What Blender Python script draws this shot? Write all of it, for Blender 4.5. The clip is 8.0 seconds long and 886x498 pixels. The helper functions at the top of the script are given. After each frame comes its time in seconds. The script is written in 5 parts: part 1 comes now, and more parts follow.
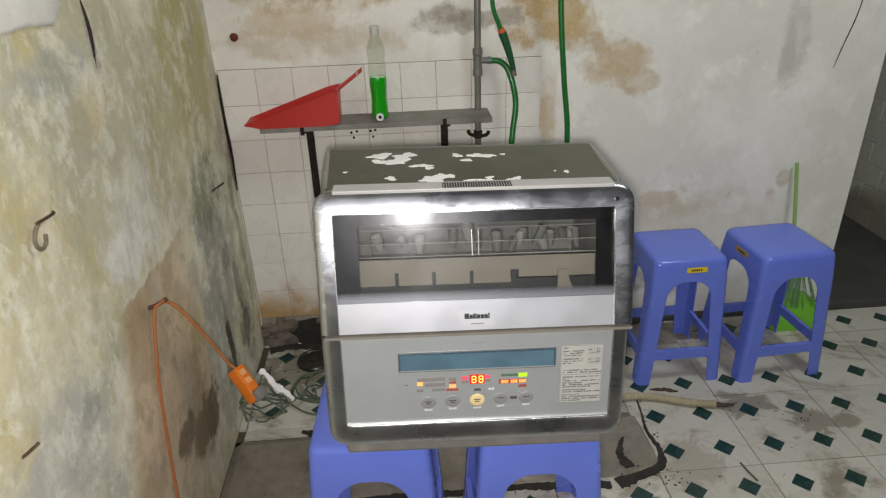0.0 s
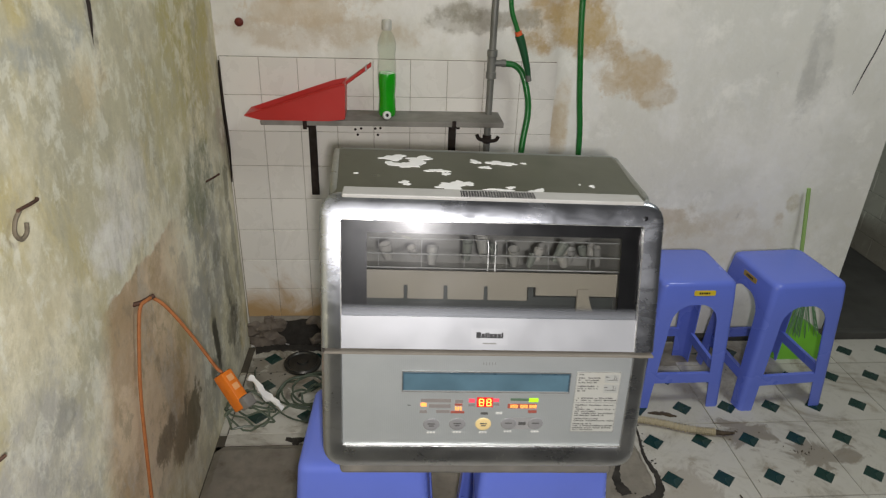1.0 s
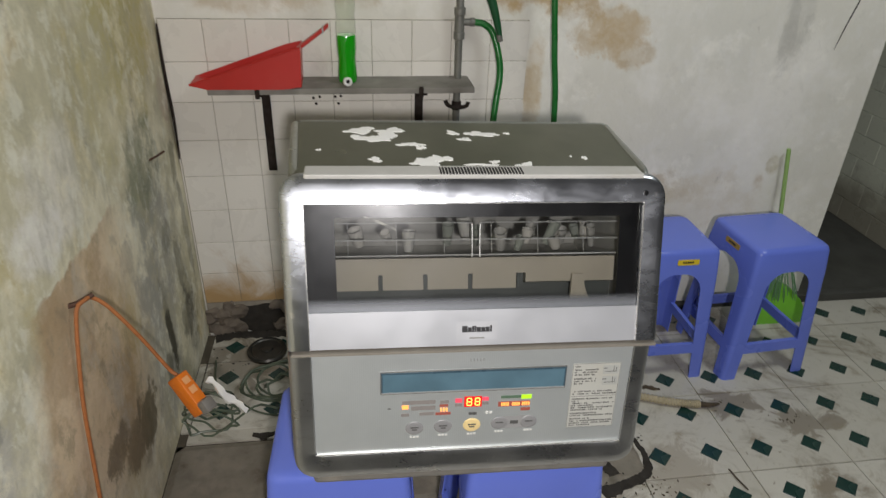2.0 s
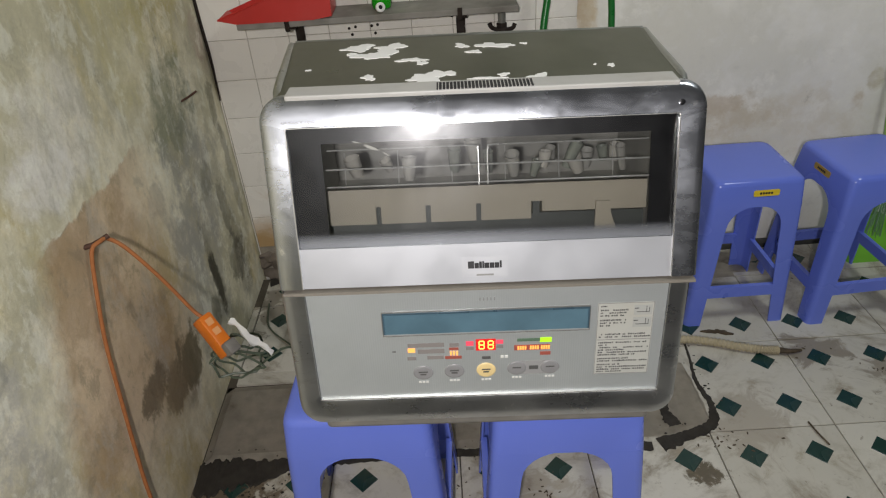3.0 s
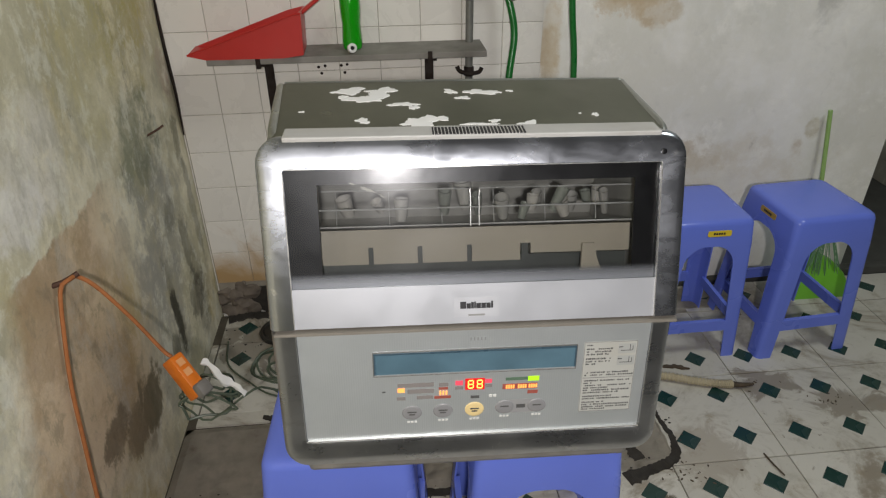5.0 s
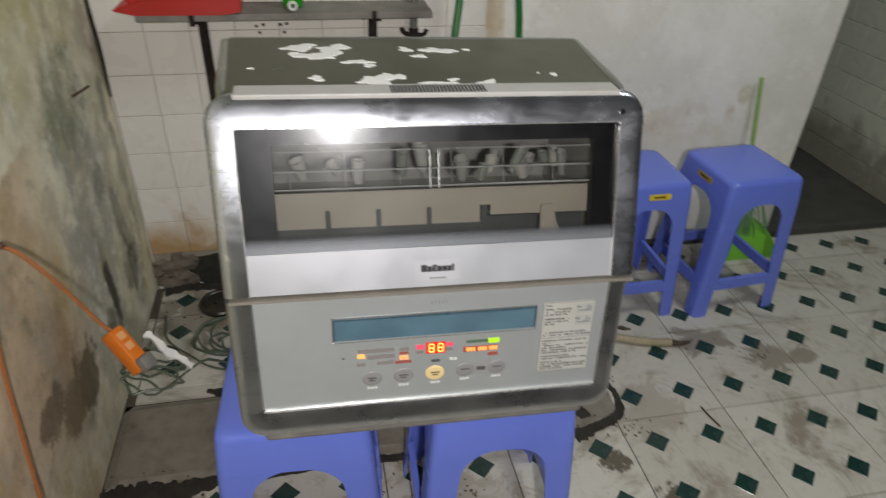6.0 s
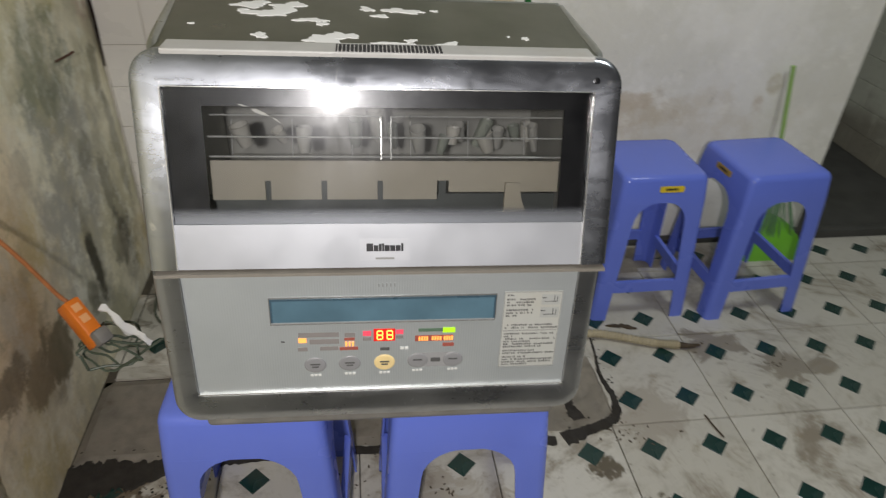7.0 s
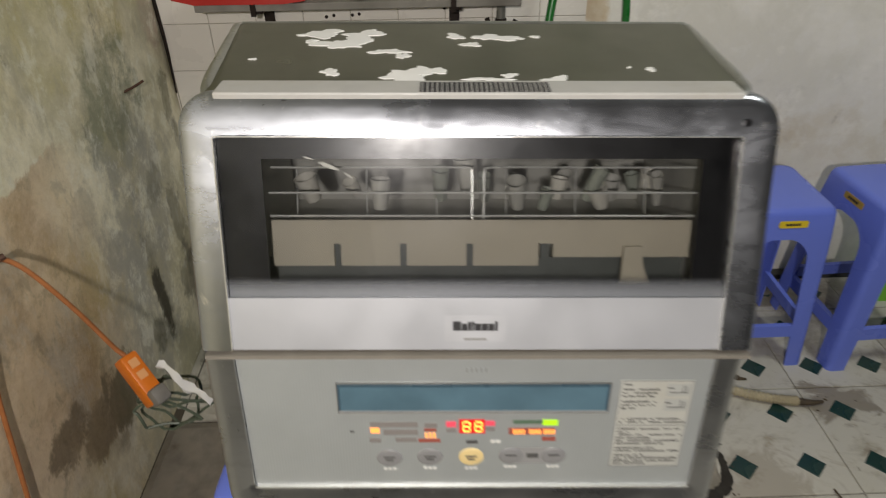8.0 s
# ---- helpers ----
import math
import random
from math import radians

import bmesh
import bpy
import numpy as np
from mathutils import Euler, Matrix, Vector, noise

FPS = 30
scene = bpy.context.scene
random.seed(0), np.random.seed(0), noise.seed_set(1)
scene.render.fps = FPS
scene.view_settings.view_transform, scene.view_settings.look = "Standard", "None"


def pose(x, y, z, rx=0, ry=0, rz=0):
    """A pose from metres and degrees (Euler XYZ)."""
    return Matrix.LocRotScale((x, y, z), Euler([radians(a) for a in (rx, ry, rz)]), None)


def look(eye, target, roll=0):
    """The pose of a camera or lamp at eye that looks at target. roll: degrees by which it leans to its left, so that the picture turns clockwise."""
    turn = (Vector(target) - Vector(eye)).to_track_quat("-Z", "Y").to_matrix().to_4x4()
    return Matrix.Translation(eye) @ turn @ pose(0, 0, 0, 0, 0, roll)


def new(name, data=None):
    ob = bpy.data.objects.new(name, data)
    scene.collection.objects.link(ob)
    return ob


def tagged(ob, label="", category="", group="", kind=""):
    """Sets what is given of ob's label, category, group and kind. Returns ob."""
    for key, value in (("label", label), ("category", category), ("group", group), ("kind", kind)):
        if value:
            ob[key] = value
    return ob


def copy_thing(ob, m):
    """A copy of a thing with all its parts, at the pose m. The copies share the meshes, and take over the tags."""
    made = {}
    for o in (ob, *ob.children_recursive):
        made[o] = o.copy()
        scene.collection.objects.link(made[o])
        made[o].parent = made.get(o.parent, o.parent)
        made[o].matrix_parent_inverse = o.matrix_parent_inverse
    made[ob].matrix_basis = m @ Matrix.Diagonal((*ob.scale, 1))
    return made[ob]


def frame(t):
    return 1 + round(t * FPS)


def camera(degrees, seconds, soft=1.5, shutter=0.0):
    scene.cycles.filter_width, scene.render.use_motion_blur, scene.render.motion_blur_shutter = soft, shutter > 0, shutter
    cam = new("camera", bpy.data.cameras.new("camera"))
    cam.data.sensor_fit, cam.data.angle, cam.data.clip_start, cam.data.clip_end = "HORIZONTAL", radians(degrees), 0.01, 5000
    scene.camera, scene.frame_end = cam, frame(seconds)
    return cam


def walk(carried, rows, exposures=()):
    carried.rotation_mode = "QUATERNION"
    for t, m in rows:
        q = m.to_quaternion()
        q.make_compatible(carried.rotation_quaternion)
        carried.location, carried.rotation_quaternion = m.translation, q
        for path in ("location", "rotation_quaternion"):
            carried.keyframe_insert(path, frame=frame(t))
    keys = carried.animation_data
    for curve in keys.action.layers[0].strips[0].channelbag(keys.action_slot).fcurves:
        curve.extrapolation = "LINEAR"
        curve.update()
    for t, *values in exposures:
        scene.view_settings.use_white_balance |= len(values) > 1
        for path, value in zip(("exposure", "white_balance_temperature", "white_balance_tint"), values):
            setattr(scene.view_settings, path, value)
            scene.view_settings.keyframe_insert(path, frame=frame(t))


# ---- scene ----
cam = camera(68.3, 8.0, soft=1.2, shutter=0.5)
PATH = [
    (0, (-0.74, -1.241, 1.396), (-0.632, 0.547, 0.505), -1.9),
    (0.5, (-0.743, -1.201, 1.387), (-0.593, 0.579, 0.488), -0.0),
    (1, (-0.786, -1.157, 1.378), (-0.631, 0.628, 0.489), 2.1),
    (1.2, (-0.816, -1.123, 1.367), (-0.613, 0.658, 0.479), 4.0),
    (2.3, (-0.773, -1.0, 1.319), (-0.5, 0.696, 0.295), 1.4),
    (2.5, (-0.734, -0.981, 1.282), (-0.697, 0.717, 0.225), -2.4),
    (3, (-0.669, -0.963, 1.271), (-0.687, 0.699, 0.159), -4.1),
    (3.5, (-0.681, -0.974, 1.285), (-0.67, 0.694, 0.181), -4.4),
    (4, (-0.717, -0.966, 1.297), (-0.581, 0.716, 0.222), -1.4),
    (4.5, (-0.736, -0.967, 1.307), (-0.478, 0.719, 0.262), 1.5),
    (4.7, (-0.729, -0.969, 1.3), (-0.575, 0.742, 0.277), -0.9),
    (5.8, (-0.776, -0.953, 1.277), (-0.494, 0.701, 0.189), 2.5),
    (6, (-0.771, -0.953, 1.272), (-0.415, 0.675, 0.166), 2.3),
    (6.5, (-0.753, -0.942, 1.239), (-0.313, 0.641, 0.099), 2.7),
    (7, (-0.649, -0.914, 1.217), (-0.406, 0.719, 0.089), 2.5),
    (7.5, (-0.606, -0.876, 1.227), (-0.569, 0.785, 0.113), -0.3),
    (8, (-0.663, -0.752, 1.195), (-0.632, 0.911, 0.085), -1.0),
]
walk(cam, [(t, look(eye, target, roll)) for t, eye, target, roll in PATH], [(0.0, 0.0, 6500, 10), (1.2, -0.02, 6500, 10), (2.5, -0.07, 6500, 10), (4.7, -0.10, 6500, 10), (7.0, -0.10, 6500, 10), (8.0, -0.13, 6850, 10)])
# world and light: a small torch held by the lens lights a closed, dim room
world = bpy.data.worlds.new("world")
scene.world = world
world.use_nodes = True
world.node_tree.nodes["Background"].inputs[0].default_value = (0.75, 0.85, 1.0, 1)
world.node_tree.nodes["Background"].inputs[1].default_value = 0.012


def lamp(name, m, power, size, colour):
    data = bpy.data.lights.new(name, "AREA")
    data.shape, data.size, data.energy, data.color = "DISK", size, power, colour
    ob = new(name, data)
    ob.matrix_world = m
    return ob


lamp("torch_light", look((-0.75, -1.25, 1.375), (-0.5, 0.5, 0.5)), 15.8, 0.055, (1.0, 0.955, 0.94))
# added fill with no fixture, evens out the right side of the room
lamp("overhead_fill", pose(0.75, -0.45, 2.86), 25.0, 0.8, (0.95, 1.0, 0.98))


# ---- materials ----
def material(name):
    mat = bpy.data.materials.new(name)
    mat.use_nodes = True
    return mat, mat.node_tree, mat.node_tree.nodes["Principled BSDF"]


def coords(nt, scale=1.0, stretch=(1, 1, 1)):
    tc = nt.nodes.new("ShaderNodeTexCoord")
    mp = nt.nodes.new("ShaderNodeMapping")
    mp.inputs["Scale"].default_value = [scale * s for s in stretch]
    nt.links.new(tc.outputs["Object"], mp.inputs["Vector"])
    return mp.outputs[0]


def noise_out(nt, vec, scale, detail=4.0, rough=0.55, distort=0.0):
    n = nt.nodes.new("ShaderNodeTexNoise")
    n.inputs["Scale"].default_value, n.inputs["Detail"].default_value = scale, detail
    n.inputs["Roughness"].default_value, n.inputs["Distortion"].default_value = rough, distort
    nt.links.new(vec, n.inputs["Vector"])
    return n.outputs["Fac"]


def ramp(nt, fac, lo, hi, a=0.0, b=1.0):
    r = nt.nodes.new("ShaderNodeMapRange")
    r.interpolation_type = "SMOOTHSTEP"
    for key, v in (("From Min", lo), ("From Max", hi), ("To Min", a), ("To Max", b)):
        r.inputs[key].default_value = v
    nt.links.new(fac, r.inputs["Value"])
    return r.outputs[0]


def mix(nt, fac, a, b):
    m = nt.nodes.new("ShaderNodeMix")
    m.data_type = "RGBA"
    for socket, v in ((m.inputs["Factor"], fac), (m.inputs["A"], a), (m.inputs["B"], b)):
        if isinstance(v, (int, float)):
            socket.default_value = v
        elif isinstance(v, tuple):
            socket.default_value = (*v, 1)
        else:
            nt.links.new(v, socket)
    return m.outputs["Result"]


def times(nt, a, b, op="MULTIPLY"):
    m = nt.nodes.new("ShaderNodeMath")
    m.operation = op
    for socket, v in zip(m.inputs, (a, b)):
        if isinstance(v, (int, float)):
            socket.default_value = v
        else:
            nt.links.new(v, socket)
    return m.outputs[0]


def bump(nt, bsdf, height, strength, dist=0.01):
    b = nt.nodes.new("ShaderNodeBump")
    b.inputs["Strength"].default_value, b.inputs["Distance"].default_value = strength, dist
    nt.links.new(height, b.inputs["Height"])
    nt.links.new(b.outputs[0], bsdf.inputs["Normal"])


def simple(name, colour, rough=0.5, metal=0.0, vary=0.12, scale=30.0, bump_by=0.05, dirt=None):
    mat, nt, b = material(name)
    v = coords(nt)
    n = noise_out(nt, v, scale)
    dark = tuple(c * (1 - 2 * vary) for c in colour)
    light = tuple(min(1, c * (1 + vary)) for c in colour)
    col = mix(nt, n, dark, light)
    if dirt:
        col = mix(nt, ramp(nt, noise_out(nt, v, scale * 0.25, 6, 0.65), 0.52, 0.75, 0, 0.8), col, dirt)
    nt.links.new(col, b.inputs["Base Color"])
    nt.links.new(ramp(nt, noise_out(nt, v, scale * 0.6), 0.3, 0.7, rough * 0.8, min(1, rough * 1.25)), b.inputs["Roughness"])
    b.inputs["Metallic"].default_value = metal
    if bump_by:
        bump(nt, b, n, bump_by, 0.004)
    return mat


def soft_spot(nt, centre, radius, wobble=None, lo=0.56, hi=1.03):
    """1 inside an ellipsoid about a place of the wall, with an uneven edge."""
    tc = nt.nodes.new("ShaderNodeTexCoord")
    mp = nt.nodes.new("ShaderNodeMapping")
    mp.inputs["Location"].default_value = [-c / r for c, r in zip(centre, radius)]
    mp.inputs["Scale"].default_value = [1 / r for r in radius]
    nt.links.new(tc.outputs["Object"], mp.inputs["Vector"])
    ln = nt.nodes.new("ShaderNodeVectorMath")
    ln.operation = "LENGTH"
    nt.links.new(mp.outputs[0], ln.inputs[0])
    d = ln.outputs["Value"]
    if wobble is not None:
        d = times(nt, d, times(nt, times(nt, wobble, 0.5, "SUBTRACT"), 2.3), "ADD")
    return ramp(nt, d, lo, hi, 1.0, 0.0)


def torn_layer(nt, wobble):
    """1 where the upper coat has come off the wall: a straight torn edge above and aside, fading to the right and the floor."""
    sp = nt.nodes.new("ShaderNodeSeparateXYZ")
    nt.links.new(nt.nodes.new("ShaderNodeTexCoord").outputs["Object"], sp.inputs[0])
    shake = times(nt, times(nt, wobble, 0.5, "SUBTRACT"), 0.07)
    z = times(nt, sp.outputs["Z"], shake, "ADD")
    y = times(nt, sp.outputs["Y"], times(nt, shake, 2.0), "ADD")
    side = times(nt, y, times(nt, z, 0.42), "SUBTRACT")
    m = times(nt, ramp(nt, z, 0.738, 0.728, 0.0, 1.0), ramp(nt, side, -0.47, -0.375, 0.0, 1.0))
    m = times(nt, m, ramp(nt, y, 0.40, 0.14, 0.0, 1.0))
    return times(nt, m, ramp(nt, z, 0.10, 0.34, 0.25, 1.0))


def plaster(name, base, stains, ochre_at, clean=0.5, spots=(), rough_by=0.5, marks=(), torn=None):
    """Old limewashed plaster: cloudy white, grey damp, ochre bloom, dark mould, trowel relief."""
    mat, nt, b = material(name)
    v = coords(nt)
    cloud = noise_out(nt, v, 2.6, 8, 0.62, 0.2)
    mid = noise_out(nt, v, 6.0, 10, 0.70, 0.1)
    fine = noise_out(nt, v, 42.0, 6, 0.6)
    streak = noise_out(nt, coords(nt, 1.0, (2.0, 2.0, 1.0)), 3.2, 10, 0.70, 0.15)
    patchy = noise_out(nt, v, 13.0, 9, 0.7, 0.2)
    grey, ochre, mould = stains
    col = mix(nt, ramp(nt, cloud, 0.42, 0.58), base, tuple(c * (1 - clean * k) for c, k in zip(base, (0.75, 0.75, 0.9))))
    col = mix(nt, ramp(nt, noise_out(nt, coords(nt, 1.0, (1.7, 1.7, 0.9)), 2.1, 10, 0.66, 0.2), *ochre_at, 0, 0.8), col, ochre)
    for centre, radius, colour, amount in spots:
        col = mix(nt, times(nt, soft_spot(nt, centre, radius, mid), ramp(nt, patchy, 0.43, 0.56, amount * 0.55, amount)), col, colour)
    col = mix(nt, ramp(nt, streak, 0.50, 0.61, 0, clean), col, grey)
    col = mix(nt, ramp(nt, noise_out(nt, v, 4.6, 10, 0.72, 0.15), 0.52, 0.66, 0, 0.7), col, tuple(min(1, c * 1.12) for c in base))
    bloom = noise_out(nt, coords(nt, 1.0, (1, 1, 0.8)), 19.0, 10, 0.72, 0.35)
    col = mix(nt, ramp(nt, bloom, 0.50, 0.62, 0, clean * 1.1), col, tuple(min(0.92, c * k) for c, k in zip(base, (1.10, 1.14, 1.25))))
    col = mix(nt, ramp(nt, bloom, 0.44, 0.33, 0, clean * 0.9), col, tuple(c * 0.55 for c in base))
    specks = noise_out(nt, coords(nt, 1.0, (1, 1, 0.7)), 8.0, 11, 0.75, 0.2)
    col = mix(nt, ramp(nt, specks, 0.62, 0.72, 0, 0.7), col, mould)
    if marks:
        ragged = noise_out(nt, coords(nt, 1.0, (1, 1, 0.75)), 17.0, 9, 0.72, 0.3)
    for centre, radius, colour, amount in marks:
        col = mix(nt, times(nt, soft_spot(nt, centre, radius, ragged, 0.62, 1.0), ramp(nt, specks, 0.40, 0.56, amount * 0.7, amount)), col, colour)
    col = mix(nt, ramp(nt, fine, 0.3, 0.7, 0, 0.15), col, grey)
    relief = times(nt, mid, times(nt, fine, 0.35), "ADD")
    if torn:
        bare = torn_layer(nt, patchy)
        clay = mix(nt, ramp(nt, mid, 0.42, 0.58), torn, tuple(c * k for c, k in zip(torn, (0.64, 0.56, 0.46))))
        clay = mix(nt, ramp(nt, streak, 0.52, 0.64, 0, 0.6), clay, (0.50, 0.45, 0.38))
        clay = mix(nt, ramp(nt, bloom, 0.36, 0.48, 0.6, 0.0), clay, (0.26, 0.19, 0.11))
        col = mix(nt, times(nt, bare, 0.78), col, clay)
        for centre, radius, colour, amount in marks[:4]:
            col = mix(nt, times(nt, soft_spot(nt, centre, radius, ragged, 0.62, 1.0), ramp(nt, specks, 0.40, 0.56, amount * 0.7, amount)), col, colour)
        relief = times(nt, relief, times(nt, bare, 0.12), "SUBTRACT")
    nt.links.new(col, b.inputs["Base Color"])
    b.inputs["Roughness"].default_value = 0.85
    bump(nt, b, relief, rough_by, 0.012)
    return mat


LX, BY = -1.30, 0.86  # inner faces of the two old walls
OLIVE, MOULD = (0.52, 0.46, 0.17), (0.06, 0.055, 0.04)
M_LEFT = plaster("limewashed_plaster", (0.88, 0.83, 0.64), ((0.38, 0.37, 0.28), (0.58, 0.49, 0.21), (0.15, 0.14, 0.10)), (0.49, 0.64), 0.44, (
    ((LX, 0.60, 1.16), (0.2, 0.24, 0.36), OLIVE, 0.85), ((LX, 0.36, 0.95), (0.2, 0.16, 0.20), (0.60, 0.55, 0.28), 0.55), ((LX, 0.52, 0.71), (0.2, 0.16, 0.15), (0.27, 0.29, 0.20), 0.9), ((LX, 0.48, 0.50), (0.2, 0.22, 0.20), (0.40, 0.395, 0.35), 0.85), ((LX, -0.22, 1.36), (0.2, 0.30, 0.06), (0.8, 0.8, 0.77), 0.9),
    ((LX, 0.81, 0.80), (0.2, 0.06, 0.08), (0.50, 0.38, 0.30), 0.8), ((LX, 0.42, 0.30), (0.2, 0.22, 0.30), (0.40, 0.39, 0.34), 0.8), ((LX, -0.42, 0.62), (0.2, 0.22, 0.20), (0.50, 0.49, 0.45), 0.8), ((LX, -0.50, 0.35), (0.2, 0.30, 0.30), (0.44, 0.42, 0.36), 0.7),
    ((LX, 0.16, 0.22), (0.2, 0.07, 0.12), MOULD, 0.7), ((LX, 0.48, 0.27), (0.2, 0.04, 0.16), MOULD, 0.85), ((LX, 0.70, 0.20), (0.2, 0.08, 0.16), MOULD, 0.7), ((LX, 0.06, 0.88), (0.2, 0.16, 0.12), (0.84, 0.81, 0.72), 0.8), ((LX, -0.04, 0.83), (0.2, 0.10, 0.07), (0.86, 0.84, 0.78), 0.8),
    ((LX, -0.12, 1.20), (0.2, 0.17, 0.05), (0.40, 0.43, 0.42), 0.75), ((LX, 0.05, 1.20), (0.2, 0.02, 0.08), (0.22, 0.20, 0.16), 0.8), ((LX, -0.02, 1.10), (0.2, 0.10, 0.06), (0.62, 0.50, 0.28), 0.6), ((LX, -0.35, 0.85), (0.2, 0.2, 0.08), (0.70, 0.63, 0.42), 0.6)), 0.45, (
    ((LX, 0.20, 0.23), (0.2, 0.085, 0.085), (0.14, 0.12, 0.07), 0.8), ((LX, 0.02, 0.30), (0.2, 0.075, 0.05), (0.17, 0.135, 0.085), 0.75), ((LX, 0.478, 0.26), (0.2, 0.028, 0.09), (0.06, 0.055, 0.035), 0.85), ((LX, 0.11, 0.24), (0.2, 0.09, 0.07), (0.22, 0.17, 0.10), 0.7),
    ((LX, 0.41, 0.20), (0.2, 0.035, 0.06), (0.09, 0.085, 0.055), 0.7), ((LX, 0.66, 0.20), (0.2, 0.08, 0.09), MOULD, 0.65), ((LX, 0.52, 0.68), (0.2, 0.06, 0.06), (0.20, 0.215, 0.15), 0.6), ((LX, 0.60, 0.50), (0.2, 0.05, 0.06), (0.20, 0.195, 0.15), 0.6), ((LX, 0.67, 0.37), (0.2, 0.05, 0.09), (0.15, 0.145, 0.11), 0.65),
    ((LX, 0.79, 0.64), (0.2, 0.035, 0.09), (0.16, 0.15, 0.09), 0.7), ((LX, -0.31, 0.665), (0.2, 0.05, 0.035), (0.26, 0.26, 0.23), 0.6), ((LX, -0.38, 0.60), (0.2, 0.05, 0.05), (0.28, 0.28, 0.25), 0.5), ((LX, 0.80, 0.40), (0.2, 0.03, 0.20), (0.15, 0.14, 0.10), 0.5), ((LX, 0.30, 0.60), (0.2, 0.05, 0.05), (0.36, 0.35, 0.29), 0.5)), (0.66, 0.49, 0.31))
TAN = (0.50, 0.35, 0.17)
M_BACK = plaster("stained_plaster", (0.88, 0.86, 0.80), ((0.74, 0.72, 0.66), (0.56, 0.42, 0.22), (0.40, 0.37, 0.31)), (0.68, 0.82), 0.16, (
    ((-0.97, BY, 1.22), (0.32, 0.2, 0.06), TAN, 0.9), ((-1.0, BY, 1.09), (0.40, 0.2, 0.06), (0.58, 0.48, 0.34), 0.7), ((-0.58, BY, 1.13), (0.14, 0.2, 0.05), (0.30, 0.27, 0.20), 0.85), ((-0.27, BY, 1.14), (0.17, 0.2, 0.10), TAN, 0.95),
    ((-0.13, BY, 1.06), (0.12, 0.2, 0.06), TAN, 0.85), ((-0.05, BY, 1.00), (0.12, 0.2, 0.07), TAN, 0.8), ((0.05, BY, 0.92), (0.07, 0.2, 0.05), TAN, 0.75), ((-0.25, BY, 0.82), (0.035, 0.2, 0.17), (0.58, 0.44, 0.26), 0.7), ((0.19, BY, 0.47), (0.17, 0.2, 0.09), (0.52, 0.42, 0.29), 0.6),
    ((0.35, BY, 0.42), (0.35, 0.2, 0.12), (0.70, 0.63, 0.50), 0.5), ((0.605, BY, 0.545), (0.035, 0.2, 0.05), (0.45, 0.38, 0.22), 0.6), ((0.57, BY, 0.49), (0.04, 0.2, 0.05), (0.55, 0.44, 0.30), 0.6), ((0.55, BY, 1.06), (0.06, 0.2, 0.22), (0.50, 0.49, 0.45), 0.7), ((-0.1, BY, 0.16), (0.5, 0.2, 0.09), (0.25, 0.23, 0.19), 0.8), ((0.3, BY, 1.1), (0.3, 0.2, 0.3), (0.74, 0.74, 0.69), 0.4)), 0.3, (
    ((-0.22, BY, 1.13), (0.13, 0.2, 0.07), (0.55, 0.38, 0.14), 0.65), ((-0.02, BY, 0.97), (0.13, 0.2, 0.07), (0.58, 0.44, 0.26), 0.6), ((-0.45, BY, 1.13), (0.17, 0.2, 0.035), (0.30, 0.27, 0.21), 0.65),
    ((-1.05, BY, 1.14), (0.20, 0.2, 0.05), (0.60, 0.46, 0.28), 0.55), ((-0.255, BY, 0.81), (0.03, 0.2, 0.08), (0.58, 0.46, 0.29), 0.6), ((0.16, BY, 0.50), (0.09, 0.2, 0.035), (0.56, 0.45, 0.31), 0.55), ((0.535, BY, 0.98), (0.025, 0.2, 0.14), (0.50, 0.49, 0.45), 0.5)))
# dark base on the mostly unseen shell, to keep its reflections dim
M_DARKWALL = plaster("dark_room_plaster", (0.17, 0.165, 0.15), ((0.13, 0.13, 0.12), (0.35, 0.27, 0.14), (0.1, 0.1, 0.08)), (0.55, 0.7), 0.5)
M_CONCRETE = simple("dirty_concrete", (0.50, 0.455, 0.38), 0.85, 0, 0.26, 26, 0.4, (0.13, 0.105, 0.07))
M_DARKFLOOR = simple("plain_dark_concrete", (0.075, 0.075, 0.068), 0.55, 0, 0.3, 9, 0.2, (0.03, 0.03, 0.028))
M_GROUND = simple("black_joint_dirt", (0.035, 0.030, 0.024), 0.9, 0, 0.4, 40, 0.4)
M_JOINT = simple("brown_floor_joint", (0.10, 0.085, 0.062), 0.9, 0, 0.4, 14, 0.3, (0.03, 0.026, 0.02))
M_BLUE = simple("blue_plastic", (0.145, 0.21, 0.74), 0.27, 0, 0.06, 5, 0.0, (0.17, 0.22, 0.66))
# dark olive base stands for the dim room mirrored in the steel
M_TOP = simple("dark_mirror_stainless", (0.16, 0.165, 0.125), 0.32, 0.85, 0.18, 9, 0.03, (0.07, 0.065, 0.045))
M_GREYPL = simple("dusty_grey_plastic", (0.22, 0.21, 0.19), 0.7, 0, 0.2, 25, 0.1, (0.33, 0.30, 0.25))
M_BLACK = simple("black_plastic", (0.006, 0.006, 0.007), 0.35, 0, 0.1, 30, 0.0)
M_RED = simple("red_plastic", (0.52, 0.028, 0.022), 0.36, 0, 0.12, 10, 0.03, (0.42, 0.05, 0.04))
M_WOOD = simple("weathered_board", (0.29, 0.275, 0.245), 0.8, 0, 0.3, 18, 0.3, (0.10, 0.09, 0.075))
M_IRON = simple("rusty_iron", (0.030, 0.020, 0.015), 0.8, 0.3, 0.4, 60, 0.4)
M_PIPE = simple("old_grey_pipe", (0.22, 0.22, 0.20), 0.5, 0.4, 0.2, 30, 0.1, (0.12, 0.10, 0.07))
